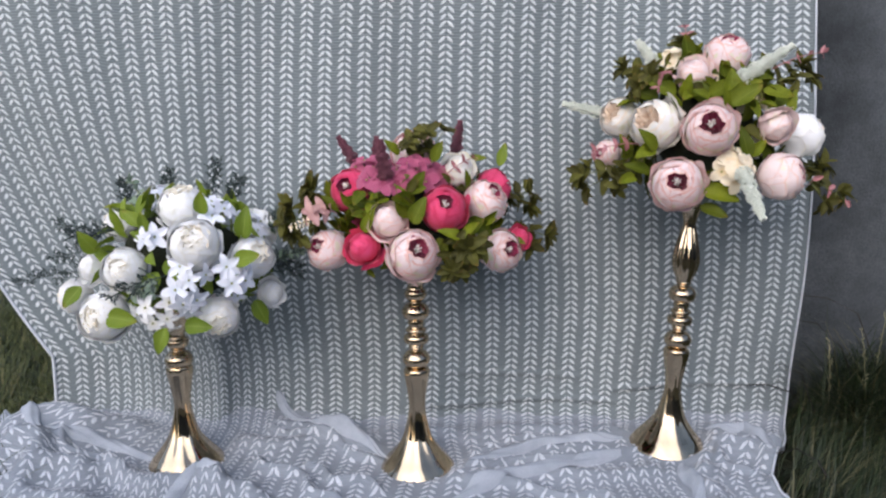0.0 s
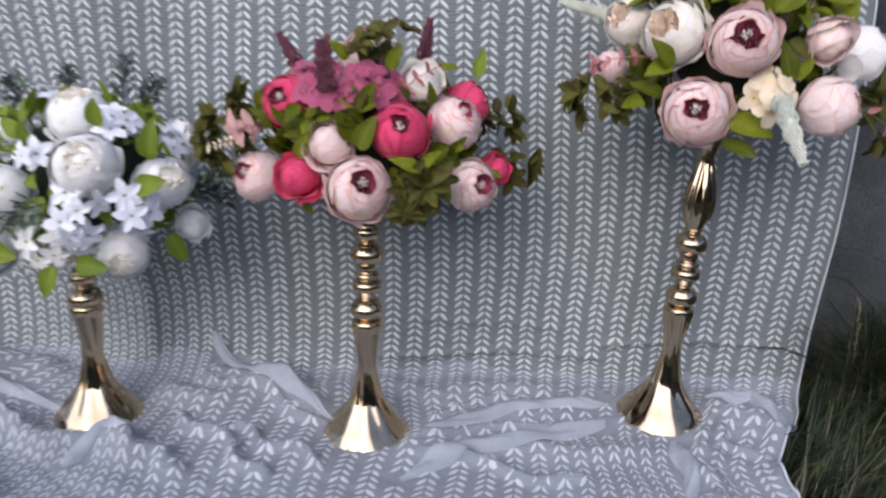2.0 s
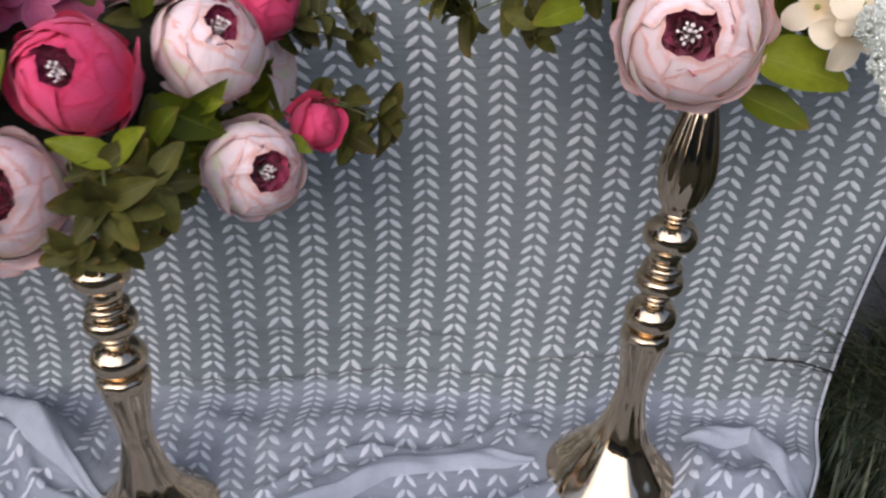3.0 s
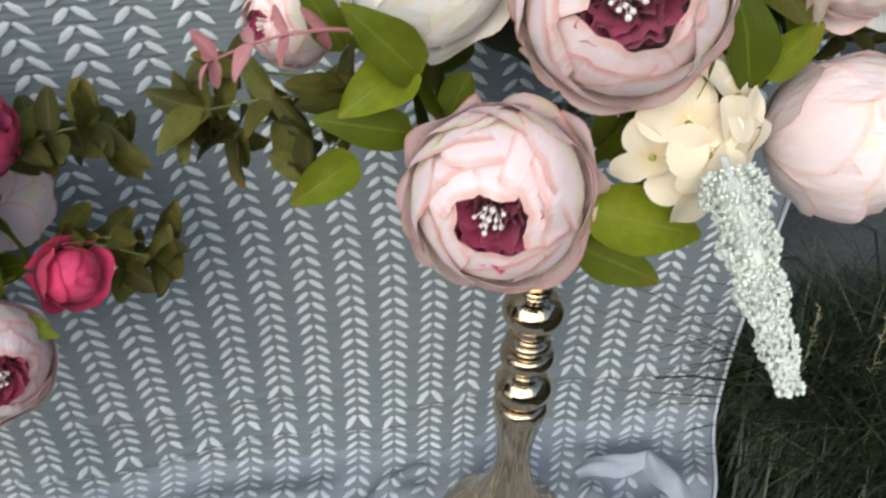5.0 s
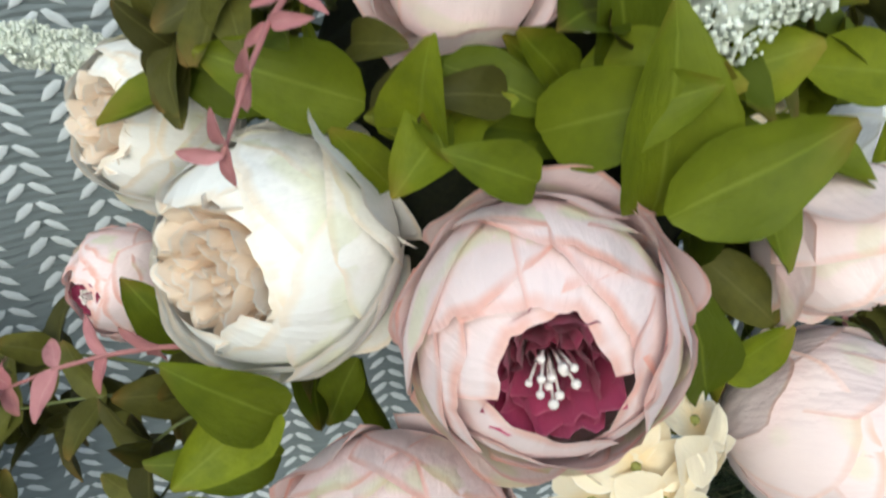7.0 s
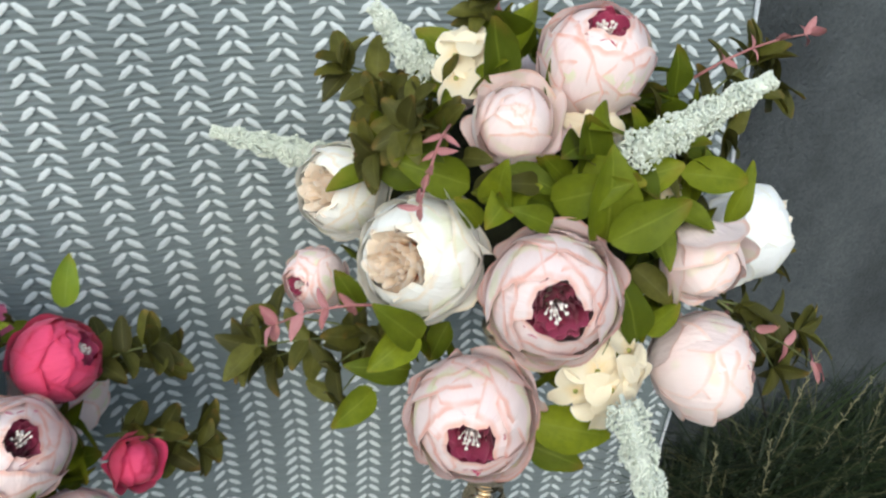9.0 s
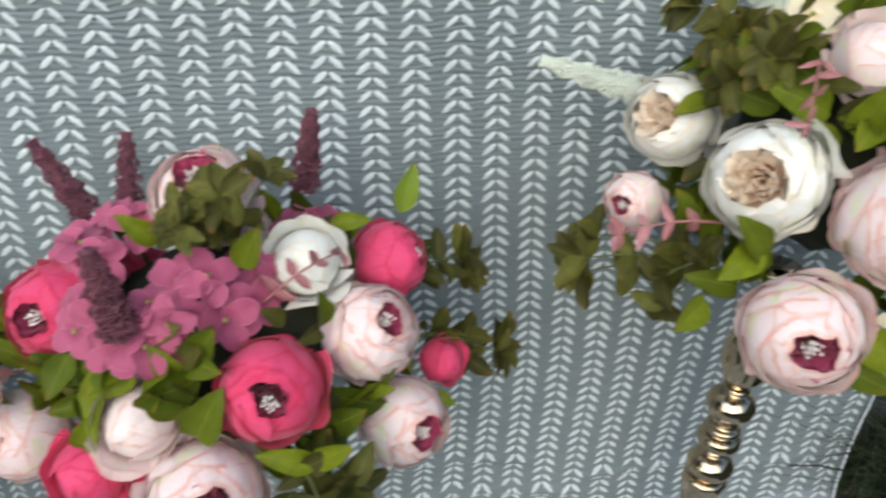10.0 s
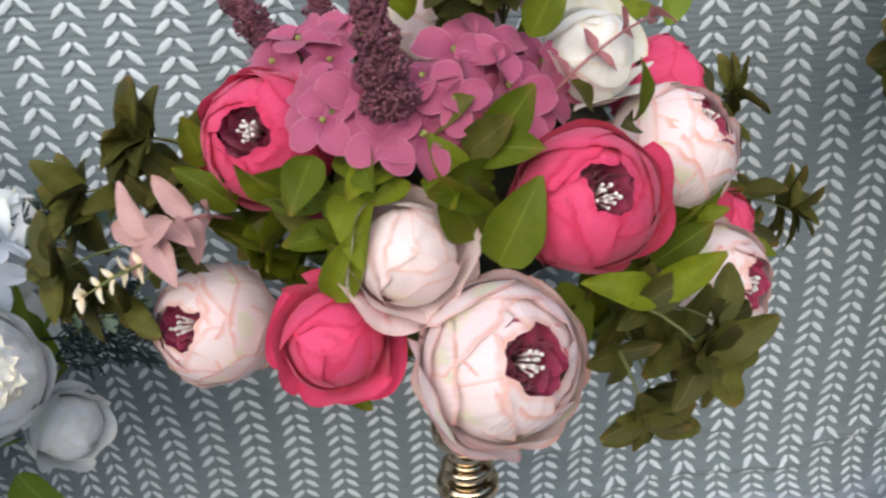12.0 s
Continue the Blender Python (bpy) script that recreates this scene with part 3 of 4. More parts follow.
def vase(place, tiers, lean, label):
    """tiers: turned knobs above the foot, as (kind, bottom height)."""
    ob = thing("trumpet_vase", place, label, "vase", "trumpet vases")
    ob.rotation_euler = (0, radians(lean), 0)
    foot = [(0.0, 0.063, 0.05), (0.003, 0.0645, 0.1), (0.008, 0.062, 0.25), (0.020, 0.0535, 0.6), (0.035, 0.0405, 0.9), (0.055, 0.0265, 1), (0.08, 0.0185, 1),
            (0.105, 0.0140, 1), (0.125, 0.0145, 1), (0.150, 0.0185, 0.9), (0.167, 0.0215, 0.6), (0.175, 0.020, 0.2), (0.178, 0.013, 0)]
    part("foot", lathe(spline_profile(foot), 9, 0.06, 144, 3.5), GOLD, ob, "fluted flared foot")
    for kind, z in tiers:
        if kind == "ball":
            rows = [(0, 0.012, 0), (0.003, 0.0180, 0), (0.009, 0.0218, 0), (0.017, 0.0218, 0), (0.025, 0.0165, 0), (0.029, 0.0098, 0), (0.033, 0.0125, 0), (0.036, 0.0105, 0)]
        elif kind == "ring":
            rows = [(0, 0.0105, 0), (0.004, 0.0120, 0), (0.007, 0.0115, 0), (0.009, 0.0185, 0), (0.015, 0.0205, 0), (0.021, 0.0185, 0), (0.024, 0.0125, 0),
                    (0.028, 0.0165, 0), (0.032, 0.0160, 0), (0.035, 0.0115, 0), (0.040, 0.0130, 0), (0.046, 0.0125, 0)]
        elif kind == "cup":
            rows = [(0, 0.0125, 0), (0.006, 0.0170, 0), (0.014, 0.0175, 0), (0.020, 0.0130, 0), (0.030, 0.0140, 0), (0.05, 0.022, 0), (0.07, 0.030, 0)]
        else:
            rows = [(0, 0.0115, 0), (0.006, 0.0135, 0.1), (0.016, 0.0185, 0.6), (0.034, 0.0225, 1), (0.055, 0.0205, 1), (0.080, 0.0145, 1), (0.100, 0.0105, 0.5), (0.13, 0.020, 0)]
        part(kind if kind != "bulb" else "fluted_bulb", lathe(spline_profile(rows, 4), 12, 0.13, 60), GOLD, ob, m=pose(0, 0, z))
    return ob


vase((-0.425, 1.226, 0.006), (("ball", 0.172), ("cup", 0.204)), -1.0, "short champagne-gold fluted metal trumpet vase standing on draped cloth")
vase((-0.041, 1.214, 0.005), (("ball", 0.178), ("ring", 0.210), ("ball", 0.256), ("cup", 0.288)), -0.5, "medium champagne-gold fluted metal trumpet vase standing on draped cloth")
vase((0.384, 1.271, 0.020), (("ball", 0.178), ("ring", 0.210), ("ball", 0.256), ("bulb", 0.290)), 2.6, "tall champagne-gold fluted metal trumpet vase standing on draped cloth")


# ---- flower parts ----
def petal_mesh(name, mat, R, tip, half, flare, seed, nu=15, nv=12, ruffle=0.03, blunt=0.50):
    """A rounded petal that hugs a globe of radius R from its foot up to the angle tip from the flower's axis; one side tucks under its neighbour."""
    rng = random.Random(seed)
    p1, p2, p3, notch = (rng.uniform(0, 6.28) for _ in range(4))
    verts, uvs = [], []
    tip, half, flare = radians(max(tip + rng.uniform(-5, 4), 1)), radians(half), flare * rng.uniform(0.5, 1.6)
    for j in range(nv):
        v = j / (nv - 1)
        for i in range(nu):
            u = 2 * i / (nu - 1) - 1
            end = tip + blunt * abs(u + 0.12 * math.sin(p3)) ** 2.3 + 0.030 * math.sin(u * 3.5 + p1) + 0.016 * math.sin(u * 8 + p2)
            end += 0.05 * math.exp(-(((u - 0.35 * math.sin(notch)) / 0.12) ** 2)) + rng.uniform(-0.007, 0.007)
            phi = math.pi - v * (math.pi - max(end, 0.01))
            az = u * half * (0.60 + 0.40 * math.sin(min(v * 1.35, 1) * math.pi / 2))
            edge, side = max(0.0, (v - 0.72) / 0.28), max(0.0, abs(u) - 0.7) / 0.3
            r = R * (1 + 0.030 * u + flare * edge ** 2 + ruffle * edge * math.sin(u * 5 + p3) + 0.014 * math.sin(v * 5 + u * 2.5 + p1))
            r += R * (0.012 * edge ** 3 + 0.012 * side ** 2 * v + 0.006 * v * math.sin(u * 11 + p2 + v * 3))
            verts.append((r * math.sin(phi) * math.cos(az), r * math.sin(phi) * math.sin(az), r * math.cos(phi)))
            uvs.append((i / (nu - 1), v))
    return mesh_from(name, verts, grid_faces(nu, nv), mat, uvs)


LIB = {}
BLOOMS = []


def petal_set(mat, key, layers):
    """Petal meshes by layer, five of each, shared by all flowers of that dye."""
    if (mat.name, key) not in LIB:
        LIB[(mat.name, key)] = [[petal_mesh("petal", mat, R, tip, half, flare, 31 * a + 7 * b, ruffle=ruf, blunt=0.10 if a == 0 else 0.28 if a == 1 else 0.50) for b in range(5)]
                                for a, (R, tip, half, flare, ruf, n) in enumerate(layers)]
    return LIB[(mat.name, key)]


# rows of petals from the inside out: radius, tip angle, half width, flare, ruffle, how many
TIGHT_LAYERS = ((0.80, 27, 58, 0.0, 0.02, 4), (0.83, 35, 50, 0.01, 0.02, 4), (0.86, 46, 46, 0.015, 0.02, 5), (0.89, 57, 45, 0.02, 0.025, 5), (0.92, 79, 45, 0.02, 0.025, 5), (0.95, 104, 42, 0.08, 0.04, 4))
BOWL_LAYERS = ((0.81, 35, 56, 0.0, 0.02, 4), (0.84, 42, 50, 0.01, 0.02, 4), (0.87, 52, 46, 0.015, 0.025, 5), (0.90, 65, 45, 0.02, 0.025, 5), (0.93, 84, 45, 0.02, 0.03, 5), (0.96, 108, 40, 0.09, 0.04, 4))
OPEN_LAYERS = ((0.80, 24, 56, 0.0, 0.015, 4), (0.83, 32, 50, 0.005, 0.02, 5), (0.86, 43, 46, 0.01, 0.02, 5), (0.89, 58, 44, 0.015, 0.025, 5), (0.92, 78, 44, 0.02, 0.03, 6), (0.95, 112, 42, 0.04, 0.035, 4))
WIDE_LAYERS = ((0.80, 28, 56, 0.0, 0.015, 4), (0.83, 36, 50, 0.005, 0.02, 5), (0.86, 47, 46, 0.01, 0.025, 5), (0.89, 61, 44, 0.02, 0.03, 5), (0.92, 79, 44, 0.03, 0.035, 6), (0.95, 108, 42, 0.06, 0.04, 4))
BUD_LAYERS = ((0.72, 2, 80, 0.0, 0.015, 3), (0.76, 24, 62, 0.02, 0.02, 3), (0.80, 46, 56, 0.04, 0.03, 3), (0.90, 62, 54, 0.18, 0.06, 4), (0.95, 84, 50, 0.18, 0.06, 3))


def heart_geo(seed, dense=False):
    """Crumpled inner petals standing in the cup, the outer ones against its wall."""
    rng = random.Random(seed)
    V, Fc, U = [], [], []
    rings = ((9, 0.48, 0.60, 0.20), (8, 0.38, 0.66, 0.17), (8, 0.27, 0.68, 0.15), (6, 0.15, 0.66, 0.12), (3, 0.05, 0.62, 0.09)) if dense else ((8, 0.46, 0.66, 0.24), (8, 0.36, 0.62, 0.20), (7, 0.25, 0.54, 0.17), (5, 0.15, 0.44, 0.13))
    nu, nv = 8, 8
    for ring, (n, rad, top, wide) in enumerate(rings):
        for k in range(n):
            a = 2 * math.pi * (k + 0.5 * ring + rng.uniform(-0.25, 0.25)) / n
            ca, sa, o = math.cos(a), math.sin(a), len(V)
            h, ph, curl = top * rng.uniform(0.88, 1.08), rng.uniform(0, 6.28), rng.uniform(-0.10, 0.16)
            for j in range(nv):
                v = j / (nv - 1)
                for i in range(nu):
                    u = 2 * i / (nu - 1) - 1
                    w = wide * (0.45 + 0.60 * math.sin(v * 2.3)) * (1 + 0.1 * math.sin(ph))
                    lift = v * (1 - 0.22 * abs(u) ** 2.5)
                    out = rad * (0.50 + 0.50 * v) + 0.05 * v * math.sin(u * 3.2 + ph) + 0.025 * v * math.sin(u * 7 + 2 * ph) - curl * max(0, v - 0.6) - 0.05 * u * u * v
                    z = 0.02 + h * lift + 0.02 * v * math.sin(u * 5 + ph)
                    V.append((ca * out - sa * w * u, sa * out + ca * w * u, z))
                    U.append(((u + 1) / 2, v))
            Fc += [tuple(o + q for q in f) for f in grid_faces(nu, nv)]
    return V, Fc, U


def ball_geo(c, r, rings=4, segs=6):
    V = [(c[0], c[1], c[2] - r)]
    for j in range(1, rings):
        t = math.pi * j / rings
        V += [(c[0] + r * math.sin(t) * math.cos(6.2832 * i / segs), c[1] + r * math.sin(t) * math.sin(6.2832 * i / segs), c[2] - r * math.cos(t)) for i in range(segs)]
    V.append((c[0], c[1], c[2] + r))
    Fc = [(0, 1 + (i + 1) % segs, 1 + i) for i in range(segs)]
    for j in range(rings - 2):
        a, b = 1 + j * segs, 1 + (j + 1) * segs
        Fc += [(a + i, a + (i + 1) % segs, b + (i + 1) % segs, b + i) for i in range(segs)]
    a, e = 1 + (rings - 2) * segs, len(V) - 1
    Fc += [(a + i, a + (i + 1) % segs, e) for i in range(segs)]
    return V, Fc


def heart_mesh(mat, seed):
    key = ("heart", mat.name, seed)
    if key not in LIB:
        V, Fc, U = heart_geo(seed, mat is not WINE)
        LIB[key] = mesh_from("heart", V, Fc, mat, U)
    return LIB[key]


def stamen_mesh(seed):
    if ("stamen", seed) not in LIB:
        rng, st = random.Random(seed), ([], [], [])
        for k in range(12):
            a, r = 2.4 * k + rng.uniform(-0.3, 0.3), 0.15 * math.sqrt((k + 0.5) / 12)
            p, q = (0.3 * r * math.cos(a), 0.3 * r * math.sin(a), 0.2), (r * math.cos(a), r * math.sin(a), rng.uniform(0.56, 0.68))
            add_geo(st, *tube([p, q], (0.012, 0.010), 5))
            add_geo(st, *ball_geo(q, rng.uniform(0.024, 0.034), 5, 8))
        LIB[("stamen", seed)] = mesh_from("stamen_tuft", st[0], st[1], STAMEN)
    return LIB[("stamen", seed)]


def cup_mesh(mat, reach):
    if ("cup", mat.name, reach) not in LIB:
        V, U, n = [], [], 20
        for j in range(9):
            t = math.pi - j / 8 * radians(reach)
            for i in range(n + 1):
                a = 2 * math.pi * i / n
                V.append((0.72 * math.sin(t) * math.cos(a), 0.72 * math.sin(t) * math.sin(a), 0.72 * math.cos(t)))
                U.append((i / n, 0.3))
        LIB[("cup", mat.name, reach)] = mesh_from("peony", V, grid_faces(n + 1, 9), mat, U)
    return LIB[("cup", mat.name, reach)]


def bloom(arr, place, R, way, mat, heart=None, stamens=True, wide=False, name="peony"):
    """A cloth peony, or a bud where it has no heart: cup, single petals, heart and stamens."""
    seed = int(1000 * (abs(place[0]) + 3 * place[1] + 7 * place[2]))
    rng = random.Random(seed)
    m = aim(Vector(place) - arr.location, way, rng.uniform(0, 360), 0.97 * R)
    BLOOMS.append((Vector(place), R))
    ob = child(name, cup_mesh(mat, 128 if heart is WINE else 125 if heart is PEACH else 180), arr, m)
    key = "bud" if not heart else "tight" if heart is CREAMH else "bowl" if heart is PEACH else "wide" if wide else "open"
    layers = {"bud": BUD_LAYERS, "tight": TIGHT_LAYERS, "bowl": BOWL_LAYERS, "wide": WIDE_LAYERS, "open": OPEN_LAYERS}[key]
    sets = petal_set(mat, key, layers)
    turn = rng.uniform(0, 360)
    for a, (_, _, _, _, _, n) in enumerate(layers):
        turn += 29
        for k in range(n):
            g = rng.uniform(0.98, 1.02)
            child("petal", rng.choice(sets[a]), ob, pose(0, 0, 0, rng.uniform(-7, 7), rng.uniform(-7, 7), turn + 360 * k / n + rng.uniform(-12, 12)) @ Matrix.Diagonal((g, g, g, 1)))
    if heart:
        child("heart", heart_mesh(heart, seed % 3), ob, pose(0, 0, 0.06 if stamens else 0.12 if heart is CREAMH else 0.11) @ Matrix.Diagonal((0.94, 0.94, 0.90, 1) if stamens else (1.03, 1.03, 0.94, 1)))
        if stamens:
            child("stamen_tuft", stamen_mesh(seed % 3), ob, pose(0, 0, 0.04), "pale stamens")
    return ob


def loose(ob, mat, way, tip, half, flare, R=1.0, seed=0):
    """A large outer petal of a peony that stands away on the side that faces way."""
    w = ob.matrix_basis.to_3x3().inverted() @ Vector(way)
    me = petal_mesh("petal", mat, R, tip, half, flare, 500 + seed, 17, 14, 0.05, 0.45)
    child("petal", me, ob, pose(0, 0, 0, 0, 0, math.degrees(math.atan2(w.y, w.x))))


def leaf_mesh(mat, wide, seed):
    key = ("leaf", mat.name, wide, seed)
    if key not in LIB:
        rng = random.Random(seed)
        bend, fold, ph = rng.uniform(0.10, 0.40), rng.uniform(0.12, 0.38), rng.uniform(0, 6.28)
        V, U = [], []
        for j in range(9):
            v = j / 8
            w = wide * math.sin(math.pi * min(1, v ** 0.8 * 0.97 + 0.02)) ** (0.55 if mat is OLIVE else 0.72) * (1 + 0.04 * math.sin(v * 13 + ph)) + 0.008
            for i in range(7):
                u = 2 * i / 6 - 1
                V.append((u * w, v, -bend * v * v + fold * 1.3 * u * u * w + 0.02 * math.sin(v * 9 + u * 2 + ph)))
                U.append((i / 6, v))
        LIB[key] = mesh_from("leaf", V, grid_faces(7, 9), mat, U)
    return LIB[key]


def leaf_pose(place, way, up, size):
    y = Vector(way).normalized()
    x = y.cross(Vector(up))
    x = x.normalized() if x.length > 1e-4 else y.orthogonal().normalized()
    z = x.cross(y)
    return Matrix.Translation(place) @ Matrix((x, y, z)).transposed().to_4x4() @ Matrix.Diagonal((size, size, size, 1))


def leaf(arr, place, way, up, size, mat=None, wide=0.26, seed=0):
    return child("leaf", leaf_mesh(mat or GREEN, wide, seed % 4), arr, leaf_pose(Vector(place) - arr.location, way, up, size))


def sprig(arr, start, end, mat, stem_mat, size, pairs, seed, wide=0.24, tuft=8, name="leaf_sprig", sag=0.01, label=""):
    """A bent stem with leaves up its sides and a tuft at its end."""
    rng = random.Random(seed)
    a, b = Vector(start) - arr.location, Vector(end) - arr.location
    way = (b - a)
    mid = (a + b) / 2 + Vector((0, 0, sag))
    pts = [a * (1 - t) ** 2 + mid * 2 * t * (1 - t) + b * t * t for t in (0, 0.25, 0.5, 0.75, 1)]
    st = child(name, mesh_from(name, *tube(pts, (0.0010, 0.0009, 0.0008, 0.0007, 0.0005), 5), stem_mat), arr, Matrix(), label)
    side = way.cross(Vector((0, 0, 1))).normalized()
    upv = side.cross(way).normalized()
    for k in range(pairs):
        t = 0.25 + 0.72 * k / max(pairs - 1, 1)
        p = a * (1 - t) ** 2 + mid * 2 * t * (1 - t) + b * t * t
        turn = rng.uniform(0, 6.28)
        for h in ((0, 2.1, 4.2) if tuft > 5 else (0, math.pi)):
            out = side * math.cos(turn + h) + upv * math.sin(turn + h)
            d = way.normalized() * rng.uniform(0.3, 0.8) + out
            face = way.normalized() * 0.5 + Vector((rng.uniform(-0.5, 0.5), -0.7, 0.6))
            child("leaf", leaf_mesh(mat, wide, rng.randrange(4)), st, leaf_pose(p, d, face, size * rng.uniform(0.75, 1.1)))
    for k in range(tuft):
        w = 6.2832 * k / max(tuft, 1) + rng.uniform(-0.4, 0.4)
        d = way.normalized() * rng.uniform(0.15, 0.9) + side * math.cos(w) + upv * math.sin(w)
        face = way.normalized() * 0.6 + Vector((rng.uniform(-0.5, 0.5), -0.6, 0.5))
        child("leaf", leaf_mesh(mat, wide, rng.randrange(4)), st, leaf_pose(b, d, face, size * rng.uniform(0.85, 1.15)))
    return st


def floret_mesh(mat, count, pointed, seed):
    key = ("floret", mat.name, count, pointed, seed)
    if key not in LIB:
        rng = random.Random(seed)
        V, Fc, U = [], [], []
        for k in range(count):
            a = 2 * math.pi * k / count + rng.uniform(-0.12, 0.12)
            ca, sa, o, ph, tilt = math.cos(a), math.sin(a), len(V), rng.uniform(0, 6.28), rng.uniform(-0.05, 0.25)
            for j in range(6):
                v = j / 5
                w = (0.42 if not pointed else 0.30) * math.sin(math.pi * min(1.0, 0.08 + v * (0.72 if not pointed else 0.90))) ** 0.7
                for i in range(6):
                    u = 2 * i / 5 - 1
                    r = 0.04 + v - (0.14 if not pointed else 0.02) * u * u * v
                    z = tilt * v + 0.10 * u * u * v + 0.05 * math.sin(u * 3 + ph) * v - 0.18 * v ** 3
                    V.append((ca * r - sa * w * u, sa * r + ca * w * u, z))
                    U.append(((u + 1) / 2, 0.1 + 0.88 * v))
            Fc += [tuple(o + q for q in f) for f in grid_faces(6, 6)]
        LIB[key] = mesh_from("floret", V, Fc, mat, U)
    return LIB[key]


def eye_mesh():
    if "eye" not in LIB:
        LIB["eye"] = mesh_from("floret_eye", *ball_geo((0, 0, 0.03), 0.09), EYE_GREEN)
    return LIB["eye"]


def hydrangea(arr, place, way, mat, size, count, spread, seed, petals=4, pointed=False, name="hydrangea"):
    """A loose cluster of florets round a short stalk."""
    rng = random.Random(seed)
    c, w = Vector(place) - arr.location, Vector(way).normalized()
    s1 = w.orthogonal().normalized()
    s2 = w.cross(s1)
    head = child(name, mesh_from(name, *tube([c - w * 0.05, c - w * 0.02, c], (0.002, 0.002, 0.0015), 5), STEM), arr, Matrix())
    for k in range(count):
        a, r = 2.4 * k + rng.uniform(-0.3, 0.3), spread * math.sqrt((k + 0.2) / count)
        out = s1 * math.cos(a) + s2 * math.sin(a)
        p = c + out * r - w * (r * r / spread) * 0.6
        d = w + out * (r / spread) * 0.9 + Vector([rng.uniform(-0.25, 0.25) for _ in range(3)])
        m = aim(p, d, rng.uniform(0, 90), size * rng.uniform(0.85, 1.1))
        child("floret", floret_mesh(mat, petals, pointed, rng.randrange(3)), head, m)
        child("floret_eye", eye_mesh(), head, m)
    return head


def spike(arr, start, end, mat, radius, seed, name="flower_spike", label=""):
    """A tapering spike packed with small beads."""
    rng = random.Random(seed)
    a, b = Vector(start) - arr.location, Vector(end) - arr.location
    way = b - a
    s1 = way.orthogonal().normalized()
    s2 = way.normalized().cross(s1)
    st = ([], [], [])
    add_geo(st, *tube([a - way * 0.12, a - way * 0.03, a, b], (0.0015, 0.0015, radius * 0.7, radius * 0.25), 7))
    n = int(way.length / 0.000036)
    for k in range(n):
        t = rng.uniform(-0.06, 1)
        r = radius * (1 - 0.62 * max(t, 0) ** 1.6) * (0.75 + 0.35 * rng.random()) * (1 + 0.16 * math.sin(t * 26))
        w = rng.uniform(0, 6.2832)
        p = a + way * t + (s1 * math.cos(w) + s2 * math.sin(w)) * r
        add_geo(st, *ball_geo(p, radius * rng.uniform(0.05, 0.115), 3, 5))
    return child(name, mesh_from(name, st[0], st[1], mat), arr, Matrix(), label)


# core ball added behind the flowers so that their gaps look deep and shaded
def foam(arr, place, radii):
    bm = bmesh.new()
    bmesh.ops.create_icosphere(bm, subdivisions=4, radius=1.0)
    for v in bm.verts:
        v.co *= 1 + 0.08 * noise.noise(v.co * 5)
    return part("moss_ball", bm, GAP_DARK, arr, "near-black foam core, shade of the gaps in its colour", Matrix.Translation(Vector(place) - arr.location) @ Matrix.Diagonal((*radii, 1)))


def fill(arr, centre, radii, count, size, mat, seed, wide=0.27, low=-0.75, high=1.0):
    """Leaves set all over the ball between the flowers."""
    rng = random.Random(seed)
    for k in range(count):
        z = low + (high - low) * (k + 0.5) / count
        a = 2.39996 * k
        r = math.sqrt(max(0, 1 - z * z))
        d = Vector((r * math.cos(a), r * math.sin(a), z))
        p = Vector(centre) + Vector((d.x * radii[0], d.y * radii[1], d.z * radii[2])) 
        t = d.orthogonal().normalized()
        t.rotate(Matrix.Rotation(rng.uniform(0, 6.28), 3, d))
        w, g = (t * rng.uniform(0.4, 1.0) + d * rng.uniform(0.5, 1.1)).normalized(), size * rng.uniform(0.7, 1.15)
        if any((p + w * g * f - c).length < (1.07 if size > 0.03 else 1.08) * R for c, R in BLOOMS for f in (0.0, 0.3, 0.6, 1.0)):
            continue
        leaf(arr, p, w, d, g, mat, wide, rng.randrange(4))


def bunch(arr, a, b, size, pairs, seed):
    """Three olive sprigs that start together and fan out."""
    rng = random.Random(seed)
    for k in range(3):
        off = Vector([rng.uniform(-0.024, 0.024) for _ in range(3)]) if k else Vector()
        sprig(arr, a, Vector(b) * (1 - 0.15 * k) + Vector(a) * 0.15 * k + off, OLIVE, STEM, size * (1.08 - 0.08 * k), pairs if k < 2 else 1, seed * 5 + k, 0.27, 6)


# ---- the tall arrangement: blush, ivory and cream ----
tall = thing("flower_arrangement", (0.398, 1.268, 0.44), "round blush and ivory cloth peony arrangement on the tall vase", "flower arrangement", "flower arrangements")
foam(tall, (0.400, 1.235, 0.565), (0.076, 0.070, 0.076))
peony = bloom(tall, (0.336, 1.128, 0.485), 0.0420, (-0.32, -0.91, 0.26), PINK, WINE, wide=True)
loose(peony, PINK, (-0.75, -0.1, 0.65), 78, 34, 0.13, 0.97, 3)
loose(peony, PINK, (0.9, 0.0, 0.4), 86, 30, 0.13, 0.97, 4)
loose(peony, PINK, (-0.95, 0.0, -0.3), 74, 36, 0.04, 0.96, 10)
peony = bloom(tall, (0.379, 1.131, 0.564), 0.0420, (-0.27, -0.91, 0.30), PINK, WINE, wide=True)
loose(peony, PINK, (0.1, -0.2, 0.95), 86, 34, 0.10, 0.96, 5)
loose(peony, PINK, (0.9, 0.0, 0.45), 84, 30, 0.09, 0.96, 6)
loose(peony, PINK, (-0.3, 0.0, -0.95), 72, 44, 0.05, 0.96, 11)
peony = bloom(tall, (0.312, 1.177, 0.569), 0.0405, (-0.68, -0.66, 0.34), IVORY, PEACH, False, True)
loose(peony, IVORY, (0.85, 0.15, 0.50), 72, 36, 0.30, 0.98, 1)
loose(peony, IVORY, (0.2, -0.1, -0.95), 104, 36, 0.08, 1.0, 2)
